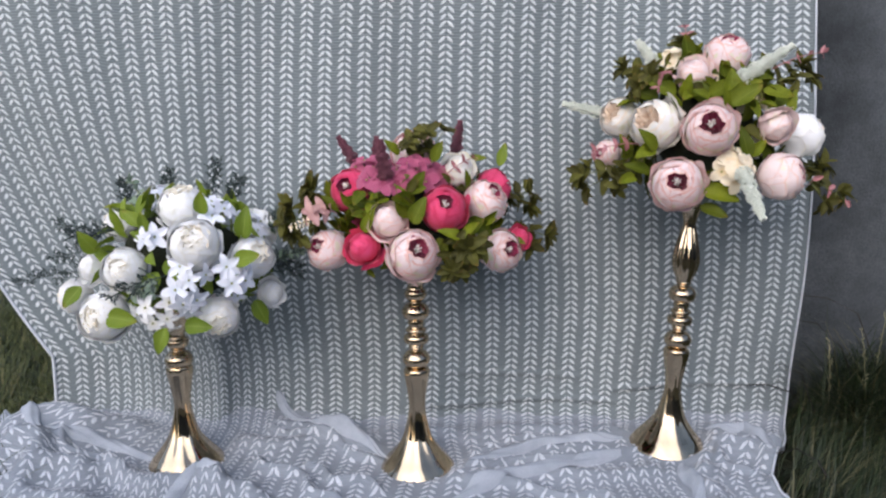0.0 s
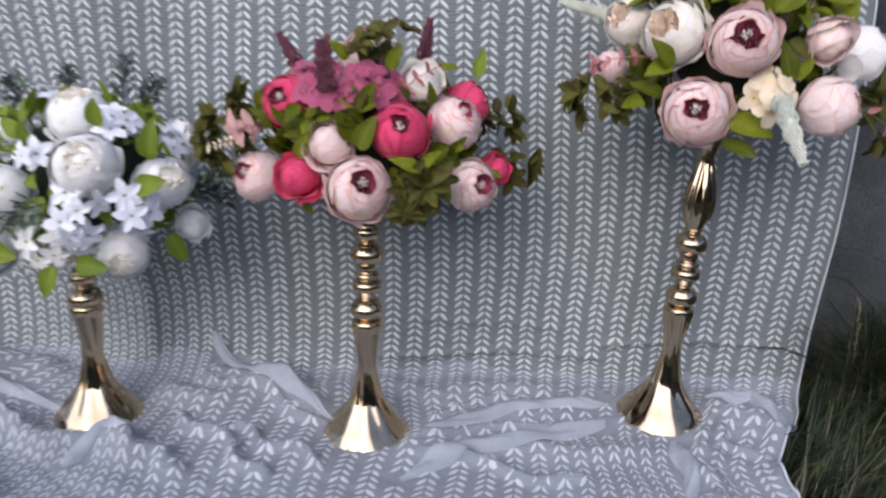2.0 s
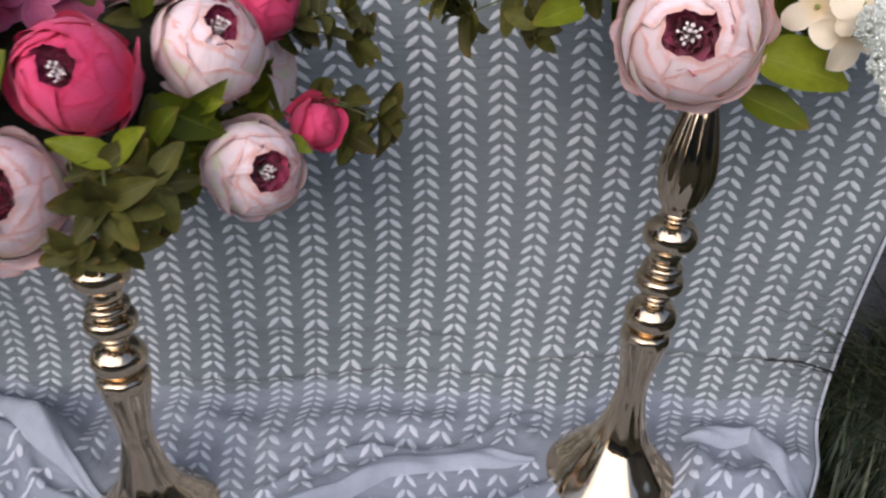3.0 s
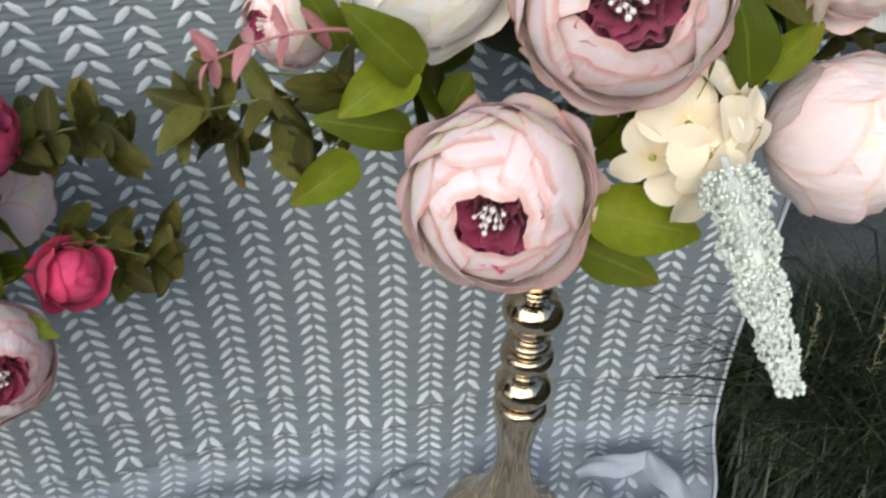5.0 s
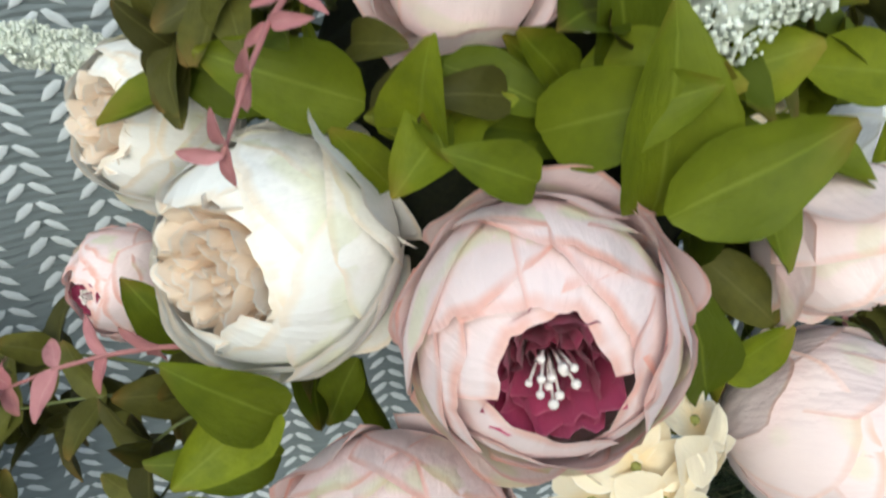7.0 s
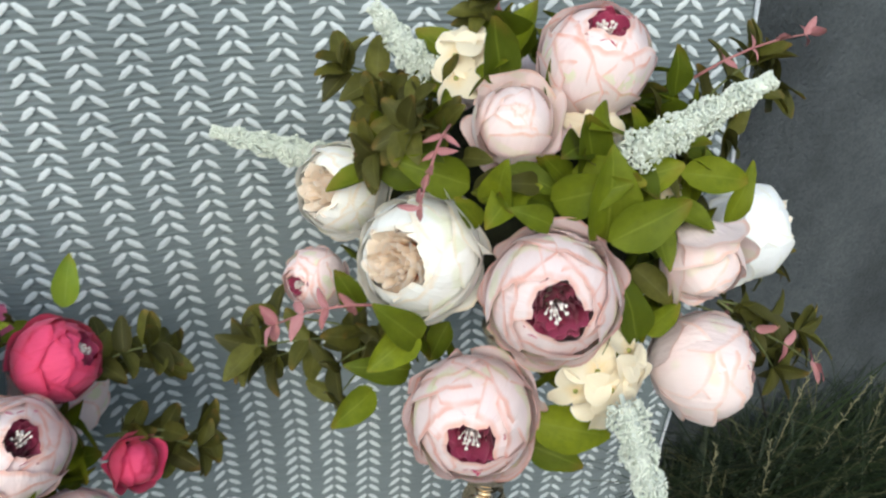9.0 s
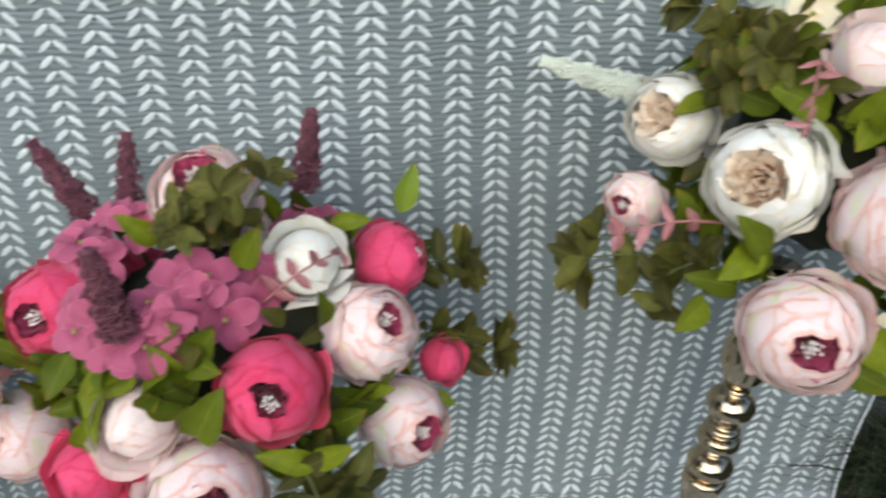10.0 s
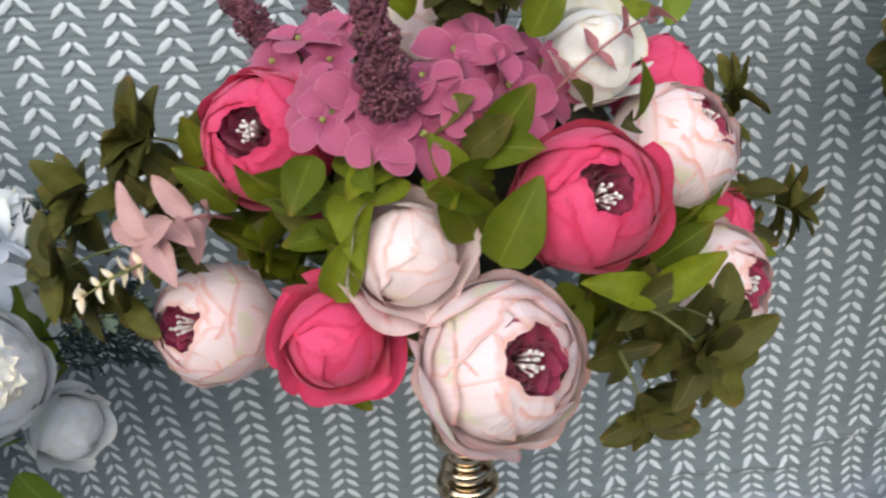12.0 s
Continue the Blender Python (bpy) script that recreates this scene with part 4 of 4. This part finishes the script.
bloom(tall, (0.277, 1.256, 0.578), 0.0340, (-0.72, -0.60, 0.34), IVORY, PEACH, False)
bloom(tall, (0.255, 1.240, 0.521), 0.0240, (-0.78, -0.60, 0.15), PINK, WINE)
bloom(tall, (0.371, 1.194, 0.642), 0.0285, (-0.10, -0.70, 0.70), BLUSH, name="peony_bud")
bloom(tall, (0.425, 1.215, 0.670), 0.0375, (-0.02, -0.42, 0.90), PINK, WINE)
bloom(tall, (0.477, 1.142, 0.568), 0.0280, (0.20, -0.80, -0.45), BLUSH, name="peony_bud")
bloom(tall, (0.541, 1.200, 0.552), 0.0370, (0.95, 0.10, 0.20), WHITE, PEACH, False)
bloom(tall, (0.488, 1.133, 0.496), 0.0380, (0.80, -0.52, 0.25), BLUSH, WINE)
bloom(tall, (0.415, 1.340, 0.600), 0.0420, (0.05, 0.95, 0.30), PINK, WINE)
bloom(tall, (0.350, 1.335, 0.530), 0.0400, (-0.40, 0.90, 0.0), IVORY, PEACH, False)
bloom(tall, (0.490, 1.310, 0.530), 0.0400, (0.60, 0.80, 0.0), BLUSH, WINE)
hydrangea(tall, (0.417, 1.112, 0.510), (0.10, -0.95, 0.20), CREAM, 0.0200, 8, 0.027, 3)
hydrangea(tall, (0.353, 1.236, 0.676), (-0.3, -0.45, 0.85), CREAM, 0.0175, 5, 0.020, 5)
hydrangea(tall, (0.422, 1.185, 0.640), (0.1, -0.60, 0.75), CREAM, 0.0170, 4, 0.018, 8)
hydrangea(tall, (0.457, 1.172, 0.612), (0.35, -0.55, 0.75), CREAM, 0.0165, 5, 0.022, 6)
spike(tall, (0.272, 1.300, 0.580), (0.196, 1.318, 0.599), BEAD_WHITE, 0.0100, 1, label="white beaded flower spike")
spike(tall, (0.416, 1.096, 0.505), (0.428, 1.043, 0.446), BEAD_WHITE, 0.0105, 2, label="white beaded flower spike")
spike(tall, (0.428, 1.158, 0.634), (0.492, 1.140, 0.680), BEAD_WHITE, 0.0105, 3, label="white beaded flower spike")
spike(tall, (0.330, 1.250, 0.655), (0.300, 1.258, 0.695), BEAD_WHITE, 0.0100, 4, label="white beaded flower spike")
fill(tall, (0.400, 1.235, 0.565), (0.098, 0.090, 0.098), 280, 0.042, GREEN, 21)
fill(tall, (0.400, 1.235, 0.565), (0.100, 0.092, 0.100), 110, 0.026, OLIVE, 24, 0.28, -0.6, 0.9)
for p, w, size, wide, k in (
    ((0.408, 1.165, 0.622), (-0.22, -0.34, 0.91), 0.044, 0.36, 1),
    ((0.408, 1.138, 0.593), (-0.01, -0.29, 0.96), 0.056, 0.36, 2),
    ((0.407, 1.128, 0.598), (0.71, -0.36, 0.61), 0.050, 0.33, 3),
    ((0.386, 1.165, 0.606), (-0.88, -0.30, 0.37), 0.049, 0.3, 0),
    ((0.393, 1.165, 0.618), (-0.57, -0.35, 0.74), 0.028, 0.34, 1),
    ((0.377, 1.140, 0.605), (-0.73, -0.36, 0.58), 0.028, 0.34, 2),
    ((0.464, 1.165, 0.617), (0.97, -0.21, -0.08), 0.047, 0.3, 3),
    ((0.501, 1.165, 0.580), (0.22, -0.24, 0.95), 0.042, 0.22, 0),
    ((0.367, 1.215, 0.659), (-0.17, -0.33, 0.93), 0.046, 0.34, 1),
    ((0.398, 1.205, 0.644), (-0.06, -0.29, 0.96), 0.035, 0.32, 2),
    ((0.486, 1.225, 0.641), (-0.15, -0.27, 0.95), 0.037, 0.32, 3),
    ((0.306, 1.155, 0.534), (-0.72, -0.69, -0.09), 0.038, 0.38, 0),
    ((0.307, 1.150, 0.531), (-0.45, -0.46, 0.76), 0.043, 0.32, 2),
    ((0.281, 1.155, 0.493), (-0.74, -0.66, -0.09), 0.038, 0.32, 1),
    ((0.305, 1.165, 0.497), (-0.78, -0.42, 0.46), 0.044, 0.28, 2),
    ((0.280, 1.195, 0.524), (-0.41, -0.10, 0.91), 0.036, 0.3, 3),
    ((0.438, 1.135, 0.521), (-0.26, -0.19, 0.95), 0.054, 0.26, 0),
    ((0.443, 1.140, 0.525), (0.50, -0.38, 0.78), 0.032, 0.34, 1),
    ((0.374, 1.130, 0.474), (0.87, -0.49, -0.02), 0.052, 0.36, 2),
    ((0.372, 1.135, 0.452), (0.82, -0.50, -0.22), 0.044, 0.30, 3),
    ((0.361, 1.170, 0.625), (0.79, -0.60, -0.14), 0.033, 0.3, 0),
    ((0.354, 1.165, 0.618), (0.11, -0.96, -0.26), 0.021, 0.3, 3),
    ((0.403, 1.170, 0.604), (-0.86, -0.25, 0.45), 0.060, 0.3, 0),
    ((0.386, 1.165, 0.592), (-0.69, -0.31, 0.65), 0.048, 0.32, 1),
    ((0.351, 1.170, 0.606), (0.61, -0.59, 0.52), 0.032, 0.32, 2),
    ((0.399, 1.175, 0.608), (-0.59, -0.34, 0.73), 0.036, 0.36, 3),
    ((0.346, 1.170, 0.591), (-0.55, -0.20, 0.81), 0.028, 0.3, 1)):
    leaf(tall, p, w, (0.0, -0.85, 0.55), size * 0.92, GREEN, round(wide * 0.82, 2), k)
for k, (a, b, size, pairs) in enumerate((((0.300, 1.190, 0.500), (0.212, 1.215, 0.490), 0.026, 3), ((0.300, 1.190, 0.500), (0.262, 1.185, 0.492), 0.020, 1),
                                         ((0.330, 1.250, 0.630), (0.285, 1.270, 0.652), 0.024, 3), ((0.340, 1.220, 0.625), (0.310, 1.200, 0.640), 0.022, 2),
                                         ((0.500, 1.230, 0.620), (0.560, 1.240, 0.640), 0.026, 3), ((0.520, 1.180, 0.510), (0.600, 1.190, 0.465), 0.024, 3),
                                         ((0.520, 1.220, 0.500), (0.585, 1.250, 0.500), 0.024, 2), ((0.380, 1.270, 0.660), (0.373, 1.262, 0.695), 0.020, 2))):
    bunch(tall, a, b, size, pairs, 40 + k)
sprig(tall, (0.290, 1.175, 0.540), (0.226, 1.184, 0.528), ROSE, ROSE_STEM, 0.0150, 4, 60, 0.22, 2, label="dusty rose leaf sprig")
sprig(tall, (0.332, 1.190, 0.645), (0.305, 1.140, 0.622), ROSE, ROSE_STEM, 0.0125, 4, 61, 0.15, 1, sag=0.015, label="dusty rose leaf sprig")
sprig(tall, (0.500, 1.180, 0.510), (0.600, 1.165, 0.455), ROSE, STEM, 0.015, 4, 62, 0.24, 1, label="dusty rose leaf sprig")
sprig(tall, (0.500, 1.230, 0.650), (0.575, 1.230, 0.675), ROSE, ROSE_STEM, 0.012, 4, 63, 0.24, 2, label="dusty rose leaf sprig")
sprig(tall, (0.380, 1.260, 0.670), (0.374, 1.262, 0.715), ROSE, ROSE_STEM, 0.012, 3, 64, 0.24, 2, label="dusty rose leaf sprig")


# ---- the middle arrangement: cerise, blush and mauve ----
mid = thing("flower_arrangement", (-0.041, 1.214, 0.34), "domed cerise, blush and mauve cloth flower arrangement on the medium vase", "flower arrangement", "flower arrangements")
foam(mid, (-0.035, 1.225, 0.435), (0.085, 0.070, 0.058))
peony = bloom(mid, (-0.042, 1.112, 0.386), 0.0415, (0.27, -0.84, 0.46), PINK, WINE, wide=True)
loose(peony, PINK, (-0.85, -0.1, -0.3), 70, 40, 0.14, 0.98, 7)
loose(peony, PINK, (-0.5, -0.1, -0.85), 82, 40, 0.14, 1.0, 8)
loose(peony, PINK, (0.4, 0.0, -0.9), 86, 40, 0.09, 0.98, 12)
peony = bloom(mid, (0.002, 1.139, 0.448), 0.0375, (0.04, -0.90, 0.42), RED, WINE)
loose(peony, RED, (0.95, 0.1, -0.2), 70, 44, 0.10, 0.98, 13)
bloom(mid, (-0.080, 1.135, 0.431), 0.0295, (0.05, -0.85, 0.50), BLUSH, name="peony_bud")
bloom(mid, (0.088, 1.177, 0.379), 0.0360, (0.55, -0.78, 0.25), PINK, WINE)
bloom(mid, (0.064, 1.190, 0.453), 0.0375, (0.50, -0.45, 0.74), PINK, WINE)
bloom(mid, (0.023, 1.208, 0.499), 0.0290, (0.0, -0.65, 0.76), IVORY, name="peony_bud")
bloom(mid, (0.082, 1.256, 0.468), 0.0325, (0.86, -0.20, 0.41), RED, WINE)
bloom(mid, (0.121, 1.230, 0.390), 0.0205, (0.70, -0.55, 0.30), RED, name="peony_bud")
bloom(mid, (-0.140, 1.204, 0.468), 0.0380, (-0.30, -0.85, 0.43), RED, WINE)
bloom(mid, (-0.176, 1.183, 0.380), 0.0350, (-0.62, -0.68, 0.40), PINK, WINE)
bloom(mid, (-0.116, 1.135, 0.392), 0.0290, (-0.15, -0.75, 0.20), RED, name="peony_bud")
bloom(mid, (-0.046, 1.256, 0.524), 0.0400, (-0.15, -0.45, 0.88), PINK, WINE, wide=True)
bloom(mid, (-0.030, 1.320, 0.440), 0.0420, (0.0, 0.95, 0.30), PINK, WINE)
bloom(mid, (-0.120, 1.300, 0.420), 0.0400, (-0.6, 0.80, 0.10), RED, WINE)
bloom(mid, (0.060, 1.310, 0.400), 0.0400, (0.6, 0.80, 0.10), PINK, WINE)
for k, (place, way, count) in enumerate((((-0.108, 1.155, 0.492), (-0.25, -0.80, 0.55), 3), ((-0.083, 1.142, 0.486), (0.0, -0.88, 0.48), 3), ((-0.055, 1.152, 0.499), (0.20, -0.75, 0.62), 4),
                                         ((-0.038, 1.170, 0.512), (0.25, -0.60, 0.75), 3), ((-0.124, 1.215, 0.510), (-0.35, -0.45, 0.82), 3),
                                         ((-0.008, 1.195, 0.498), (0.10, -0.55, 0.80), 4), ((-0.022, 1.168, 0.490), (0.15, -0.75, 0.60), 2), ((-0.135, 1.255, 0.500), (-0.50, 0.0, 0.85), 5), ((0.025, 1.290, 0.490), (0.25, 0.15, 0.95), 5),
                                         ((-0.105, 1.250, 0.512), (-0.25, -0.2, 0.95), 4))):
    hydrangea(mid, place, way, MAUVE, 0.0195, count, 0.020, 13 + k)
spike(mid, (-0.138, 1.285, 0.498), (-0.172, 1.306, 0.545), BEAD_PLUM, 0.0100, 5, label="plum beaded flower spike")
spike(mid, (-0.083, 1.146, 0.494), (-0.092, 1.150, 0.548), BEAD_PLUM, 0.0110, 6, label="plum beaded flower spike")
spike(mid, (0.019, 1.297, 0.510), (0.028, 1.293, 0.572), BEAD_PLUM, 0.0100, 7, label="plum beaded flower spike")
spike(mid, (-0.110, 1.300, 0.500), (-0.110, 1.320, 0.545), BEAD_PLUM, 0.0090, 8, label="plum beaded flower spike")
fill(mid, (-0.035, 1.225, 0.435), (0.112, 0.090, 0.078), 260, 0.040, GREEN, 22, 0.27, -0.8, 0.55)
fill(mid, (-0.035, 1.225, 0.435), (0.112, 0.090, 0.078), 130, 0.026, OLIVE, 25, 0.28, -0.5, 0.7)
for p, w, size, wide, k in (
    ((-0.042, 1.140, 0.475), (0.41, -0.37, 0.83), 0.040, 0.36, 1),
    ((-0.043, 1.120, 0.430), (0.32, -0.29, 0.90), 0.046, 0.40, 2),
    ((-0.118, 1.155, 0.473), (-0.34, -0.83, -0.45), 0.036, 0.36, 3),
    ((-0.115, 1.150, 0.446), (0.73, -0.36, 0.58), 0.041, 0.34, 0),
    ((-0.110, 1.150, 0.438), (-0.87, -0.49, 0.10), 0.031, 0.34, 1),
    ((-0.054, 1.145, 0.456), (-0.36, -0.30, 0.89), 0.033, 0.36, 2),
    ((0.038, 1.145, 0.410), (0.50, -0.49, 0.71), 0.041, 0.34, 3),
    ((0.028, 1.115, 0.408), (-0.80, -0.35, 0.50), 0.043, 0.28, 0),
    ((0.027, 1.115, 0.410), (0.57, -0.47, 0.68), 0.043, 0.26, 1),
    ((0.108, 1.190, 0.394), (0.73, -0.68, 0.01), 0.022, 0.36, 2),
    ((0.059, 1.165, 0.421), (0.72, -0.52, 0.47), 0.029, 0.26, 3),
    ((-0.158, 1.190, 0.439), (-0.56, -0.38, 0.73), 0.039, 0.3, 0),
    ((-0.171, 1.200, 0.458), (-0.19, -0.31, 0.93), 0.032, 0.34, 1),
    ((-0.067, 1.200, 0.523), (-0.50, -0.44, 0.75), 0.034, 0.32, 2),
    ((-0.015, 1.180, 0.514), (0.36, -0.26, 0.90), 0.039, 0.34, 3),
    ((0.040, 1.235, 0.512), (0.89, -0.33, 0.31), 0.031, 0.3, 0),
    ((-0.113, 1.150, 0.355), (0.70, -0.51, -0.51), 0.020, 0.34, 1),
    ((-0.114, 1.130, 0.415), (0.26, -0.37, 0.89), 0.040, 0.32, 2),
    ((-0.078, 1.140, 0.463), (-0.78, -0.61, -0.15), 0.024, 0.3, 3)):
    leaf(mid, p, w, (0.0, -0.80, 0.60), size * 0.85, GREEN, round(wide * 0.80, 2), k)
leaf(mid, (0.090, 1.270, 0.500), (0.25, 0.0, 0.95), (0, -0.9, 0.1), 0.038, LIME, 0.22, 3)
for k, (a, b, size, pairs) in enumerate((((-0.170, 1.215, 0.440), (-0.236, 1.220, 0.430), 0.026, 3), ((-0.160, 1.215, 0.450), (-0.205, 1.215, 0.470), 0.025, 2),
                                         ((-0.020, 1.215, 0.515), (-0.022, 1.195, 0.556), 0.023, 2), ((-0.030, 1.215, 0.515), (-0.048, 1.195, 0.542), 0.020, 1),
                                         ((0.090, 1.270, 0.440), (0.138, 1.275, 0.456), 0.025, 3),
                                         ((0.100, 1.250, 0.400), (0.165, 1.250, 0.390), 0.025, 3),                                          ((0.020, 1.150, 0.385), (0.040, 1.120, 0.385), 0.024, 1), ((-0.180, 1.200, 0.420), (-0.228, 1.180, 0.405), 0.024, 2))):
    bunch(mid, a, b, size, pairs, 80 + k)
sprig(mid, (0.015, 1.125, 0.402), (0.034, 1.078, 0.402), OLIVE, STEM, 0.027, 2, 98, 0.25, 8)
sprig(mid, (0.010, 1.120, 0.385), (0.012, 1.082, 0.370), OLIVE, STEM, 0.023, 2, 99, 0.25, 7)
sprig(mid, (-0.010, 1.180, 0.480), (0.045, 1.185, 0.520), ROSE, ROSE_STEM, 0.014, 4, 95, 0.26, 1, label="dusty rose leaf sprig")
sprig(mid, (-0.160, 1.185, 0.435), (-0.192, 1.158, 0.440), DUSTY, ROSE_STEM, 0.024, 4, 96, 0.24, 5, label="pale dusty pink drooping leaf sprig")
sprig(mid, (-0.175, 1.170, 0.425), (-0.222, 1.145, 0.420), CREAM, STEM, 0.009, 7, 97, 0.22, 4, name="berry_sprig", label="cream berried twig")


# ---- the short arrangement: white ----
low = thing("flower_arrangement", (-0.425, 1.226, 0.25), "round white cloth peony arrangement with lime leaves on short vase", "flower arrangement", "flower arrangements")
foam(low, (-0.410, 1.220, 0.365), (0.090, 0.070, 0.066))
bloom(low, (-0.355, 1.110, 0.401), 0.0425, (0.25, -0.82, 0.50), WHITE, CREAMH, False, True)
bloom(low, (-0.466, 1.130, 0.360), 0.0360, (0.0, -0.88, 0.47), WHITE, CREAMH, False)
bloom(low, (-0.506, 1.140, 0.287), 0.0415, (-0.20, -0.95, 0.22), WHITE, CREAMH, False)
bloom(low, (-0.396, 1.190, 0.444), 0.0410, (0.0, -0.30, 0.95), WHITE, CREAMH, False)
bloom(low, (-0.286, 1.165, 0.372), 0.0360, (0.55, -0.70, 0.40), WHITE, CREAMH, False)
bloom(low, (-0.336, 1.145, 0.284), 0.0350, (0.30, -0.85, -0.25), WHITE, CREAMH, False)
bloom(low, (-0.541, 1.190, 0.349), 0.0260, (-0.70, -0.60, 0.30), WHITE, name="peony_bud")
bloom(low, (-0.512, 1.244, 0.411), 0.0320, (-0.50, 0.05, 0.85), WHITE, CREAMH, False)
bloom(low, (-0.271, 1.215, 0.305), 0.0240, (0.70, -0.60, 0.10), WHITE, name="peony_bud")
bloom(low, (-0.590, 1.229, 0.295), 0.0305, (-0.90, -0.30, 0.0), WHITE, CREAMH, False)
bloom(low, (-0.300, 1.270, 0.400), 0.0360, (0.70, 0.40, 0.50), WHITE, CREAMH, False)
bloom(low, (-0.420, 1.320, 0.380), 0.0400, (0.0, 0.95, 0.30), WHITE, CREAMH, False)
bloom(low, (-0.500, 1.300, 0.330), 0.0400, (-0.60, 0.80, 0.0), WHITE, CREAMH, False)
bloom(low, (-0.330, 1.300, 0.320), 0.0400, (0.60, 0.80, 0.0), WHITE, CREAMH, False)
for k, (x, y, z, n, spread) in enumerate(((-0.426, 1.115, 0.412, 2, 0.012), (-0.350, 1.082, 0.358, 4, 0.026), (-0.295, 1.098, 0.350, 5, 0.028), (-0.362, 1.080, 0.325, 4, 0.022),
                                          (-0.413, 1.095, 0.292, 6, 0.030), (-0.325, 1.160, 0.440, 4, 0.026), (-0.450, 1.225, 0.470, 4, 0.024), (-0.285, 1.225, 0.412, 4, 0.022))):
    w = Vector((x + 0.41, y - 1.24, z - 0.36)).normalized()
    hydrangea(low, (x, y, z), w, LILAC if k % 4 != 0 or k == 0 else WHITE, 0.0200, n, spread * 1.2, 30 + k, 5, True, name="jasmine_cluster")
hydrangea(low, (-0.430, 1.100, 0.330), (-0.1, -0.9, 0.2), SAGE, 0.0110, 6, 0.020, 40)
hydrangea(low, (-0.500, 1.250, 0.450), (-0.4, -0.1, 0.9), SAGE, 0.0090, 7, 0.026, 41)
fill(low, (-0.410, 1.220, 0.365), (0.112, 0.092, 0.086), 190, 0.042, LIME, 23)
for k, (p, w, size) in enumerate((((-0.520, 1.165, 0.380), (-0.2, -0.5, 0.5), 0.040), ((-0.485, 1.105, 0.295), (0.85, -0.4, 0.0), 0.050), ((-0.292, 1.140, 0.405), (0.1, -0.3, 0.95), 0.045),
                                  ((-0.300, 1.110, 0.375), (0.85, -0.35, 0.35), 0.042), ((-0.370, 1.095, 0.285), (0.75, -0.4, 0.1), 0.040), ((-0.352, 1.145, 0.440), (0.05, -0.4, 0.9), 0.036),
                                  ((-0.290, 1.185, 0.300), (0.45, -0.3, -0.85), 0.040), ((-0.560, 1.190, 0.320), (-0.5, -0.5, -0.6), 0.040), ((-0.400, 1.100, 0.280), (-0.3, -0.4, -0.8), 0.038))):
    leaf(low, p, w, (0, -0.9, 0.4), size, LIME, 0.30, k)


def fern(arr, start, end, seed, label="grey-green wispy fern twig"):
    """A fine twig with short side shoots that fork into needles."""
    rng = random.Random(seed)
    a, b = Vector(start) - arr.location, Vector(end) - arr.location
    way = b - a
    st = ([], [], [])
    add_geo(st, *tube([a, (a + b) / 2 + Vector((0, 0, 0.006)), b], (0.001, 0.0008, 0.0004), 5))
    s1 = way.orthogonal().normalized()
    s2 = way.normalized().cross(s1)
    for k in range(30):
        t = 0.2 + 0.78 * k / 30
        p = a + way * t + Vector((0, 0, 0.012 * t * (1 - t)))
        w = rng.uniform(0, 6.28)
        d = (way.normalized() * 0.8 + (s1 * math.cos(w) + s2 * math.sin(w))).normalized() * 0.024 * (1.1 - 0.7 * t)
        add_geo(st, *tube([p, p + d], (0.0006, 0.0003), 4))
        for j in range(5):
            q = p + d * (0.3 + 0.15 * j)
            e = (d.normalized() + Vector([rng.uniform(-1, 1) for _ in range(3)])) * 0.005
            add_geo(st, *tube([q, q + e * 0.6, q + e], (0.0005, 0.0010, 0.0003), 4))
    return child("fern_twig", mesh_from("fern_twig", st[0], st[1], FERN), arr, Matrix(), label)


for k, (a, b) in enumerate((((-0.510, 1.215, 0.395), (-0.615, 1.235, 0.410)), ((-0.520, 1.200, 0.345), (-0.675, 1.215, 0.320)), ((-0.370, 1.260, 0.440), (-0.368, 1.278, 0.508)),
                            ((-0.290, 1.240, 0.350), (-0.228, 1.250, 0.330)), ((-0.300, 1.250, 0.390), (-0.252, 1.268, 0.428)), ((-0.510, 1.220, 0.370), (-0.630, 1.240, 0.355)),
                            ((-0.385, 1.100, 0.360), (-0.470, 1.070, 0.330)), ((-0.440, 1.260, 0.440), (-0.442, 1.280, 0.490)), ((-0.480, 1.180, 0.410), (-0.560, 1.170, 0.400)),
                            ((-0.290, 1.230, 0.330), (-0.222, 1.235, 0.375)), ((-0.480, 1.240, 0.430), (-0.520, 1.260, 0.475)), ((-0.350, 1.270, 0.430), (-0.330, 1.285, 0.480)))):
    fern(low, a, b, 200 + k)
for k, (a, b) in enumerate((((-0.290, 1.250, 0.390), (-0.240, 1.250, 0.420)), ((-0.470, 1.240, 0.430), (-0.495, 1.250, 0.480)), ((-0.270, 1.235, 0.350), (-0.225, 1.230, 0.365)))):
    sprig(low, a, b, SAGE, STEM, 0.013, 5, 230 + k, 0.34, 3, label="pale sage leaf sprig")
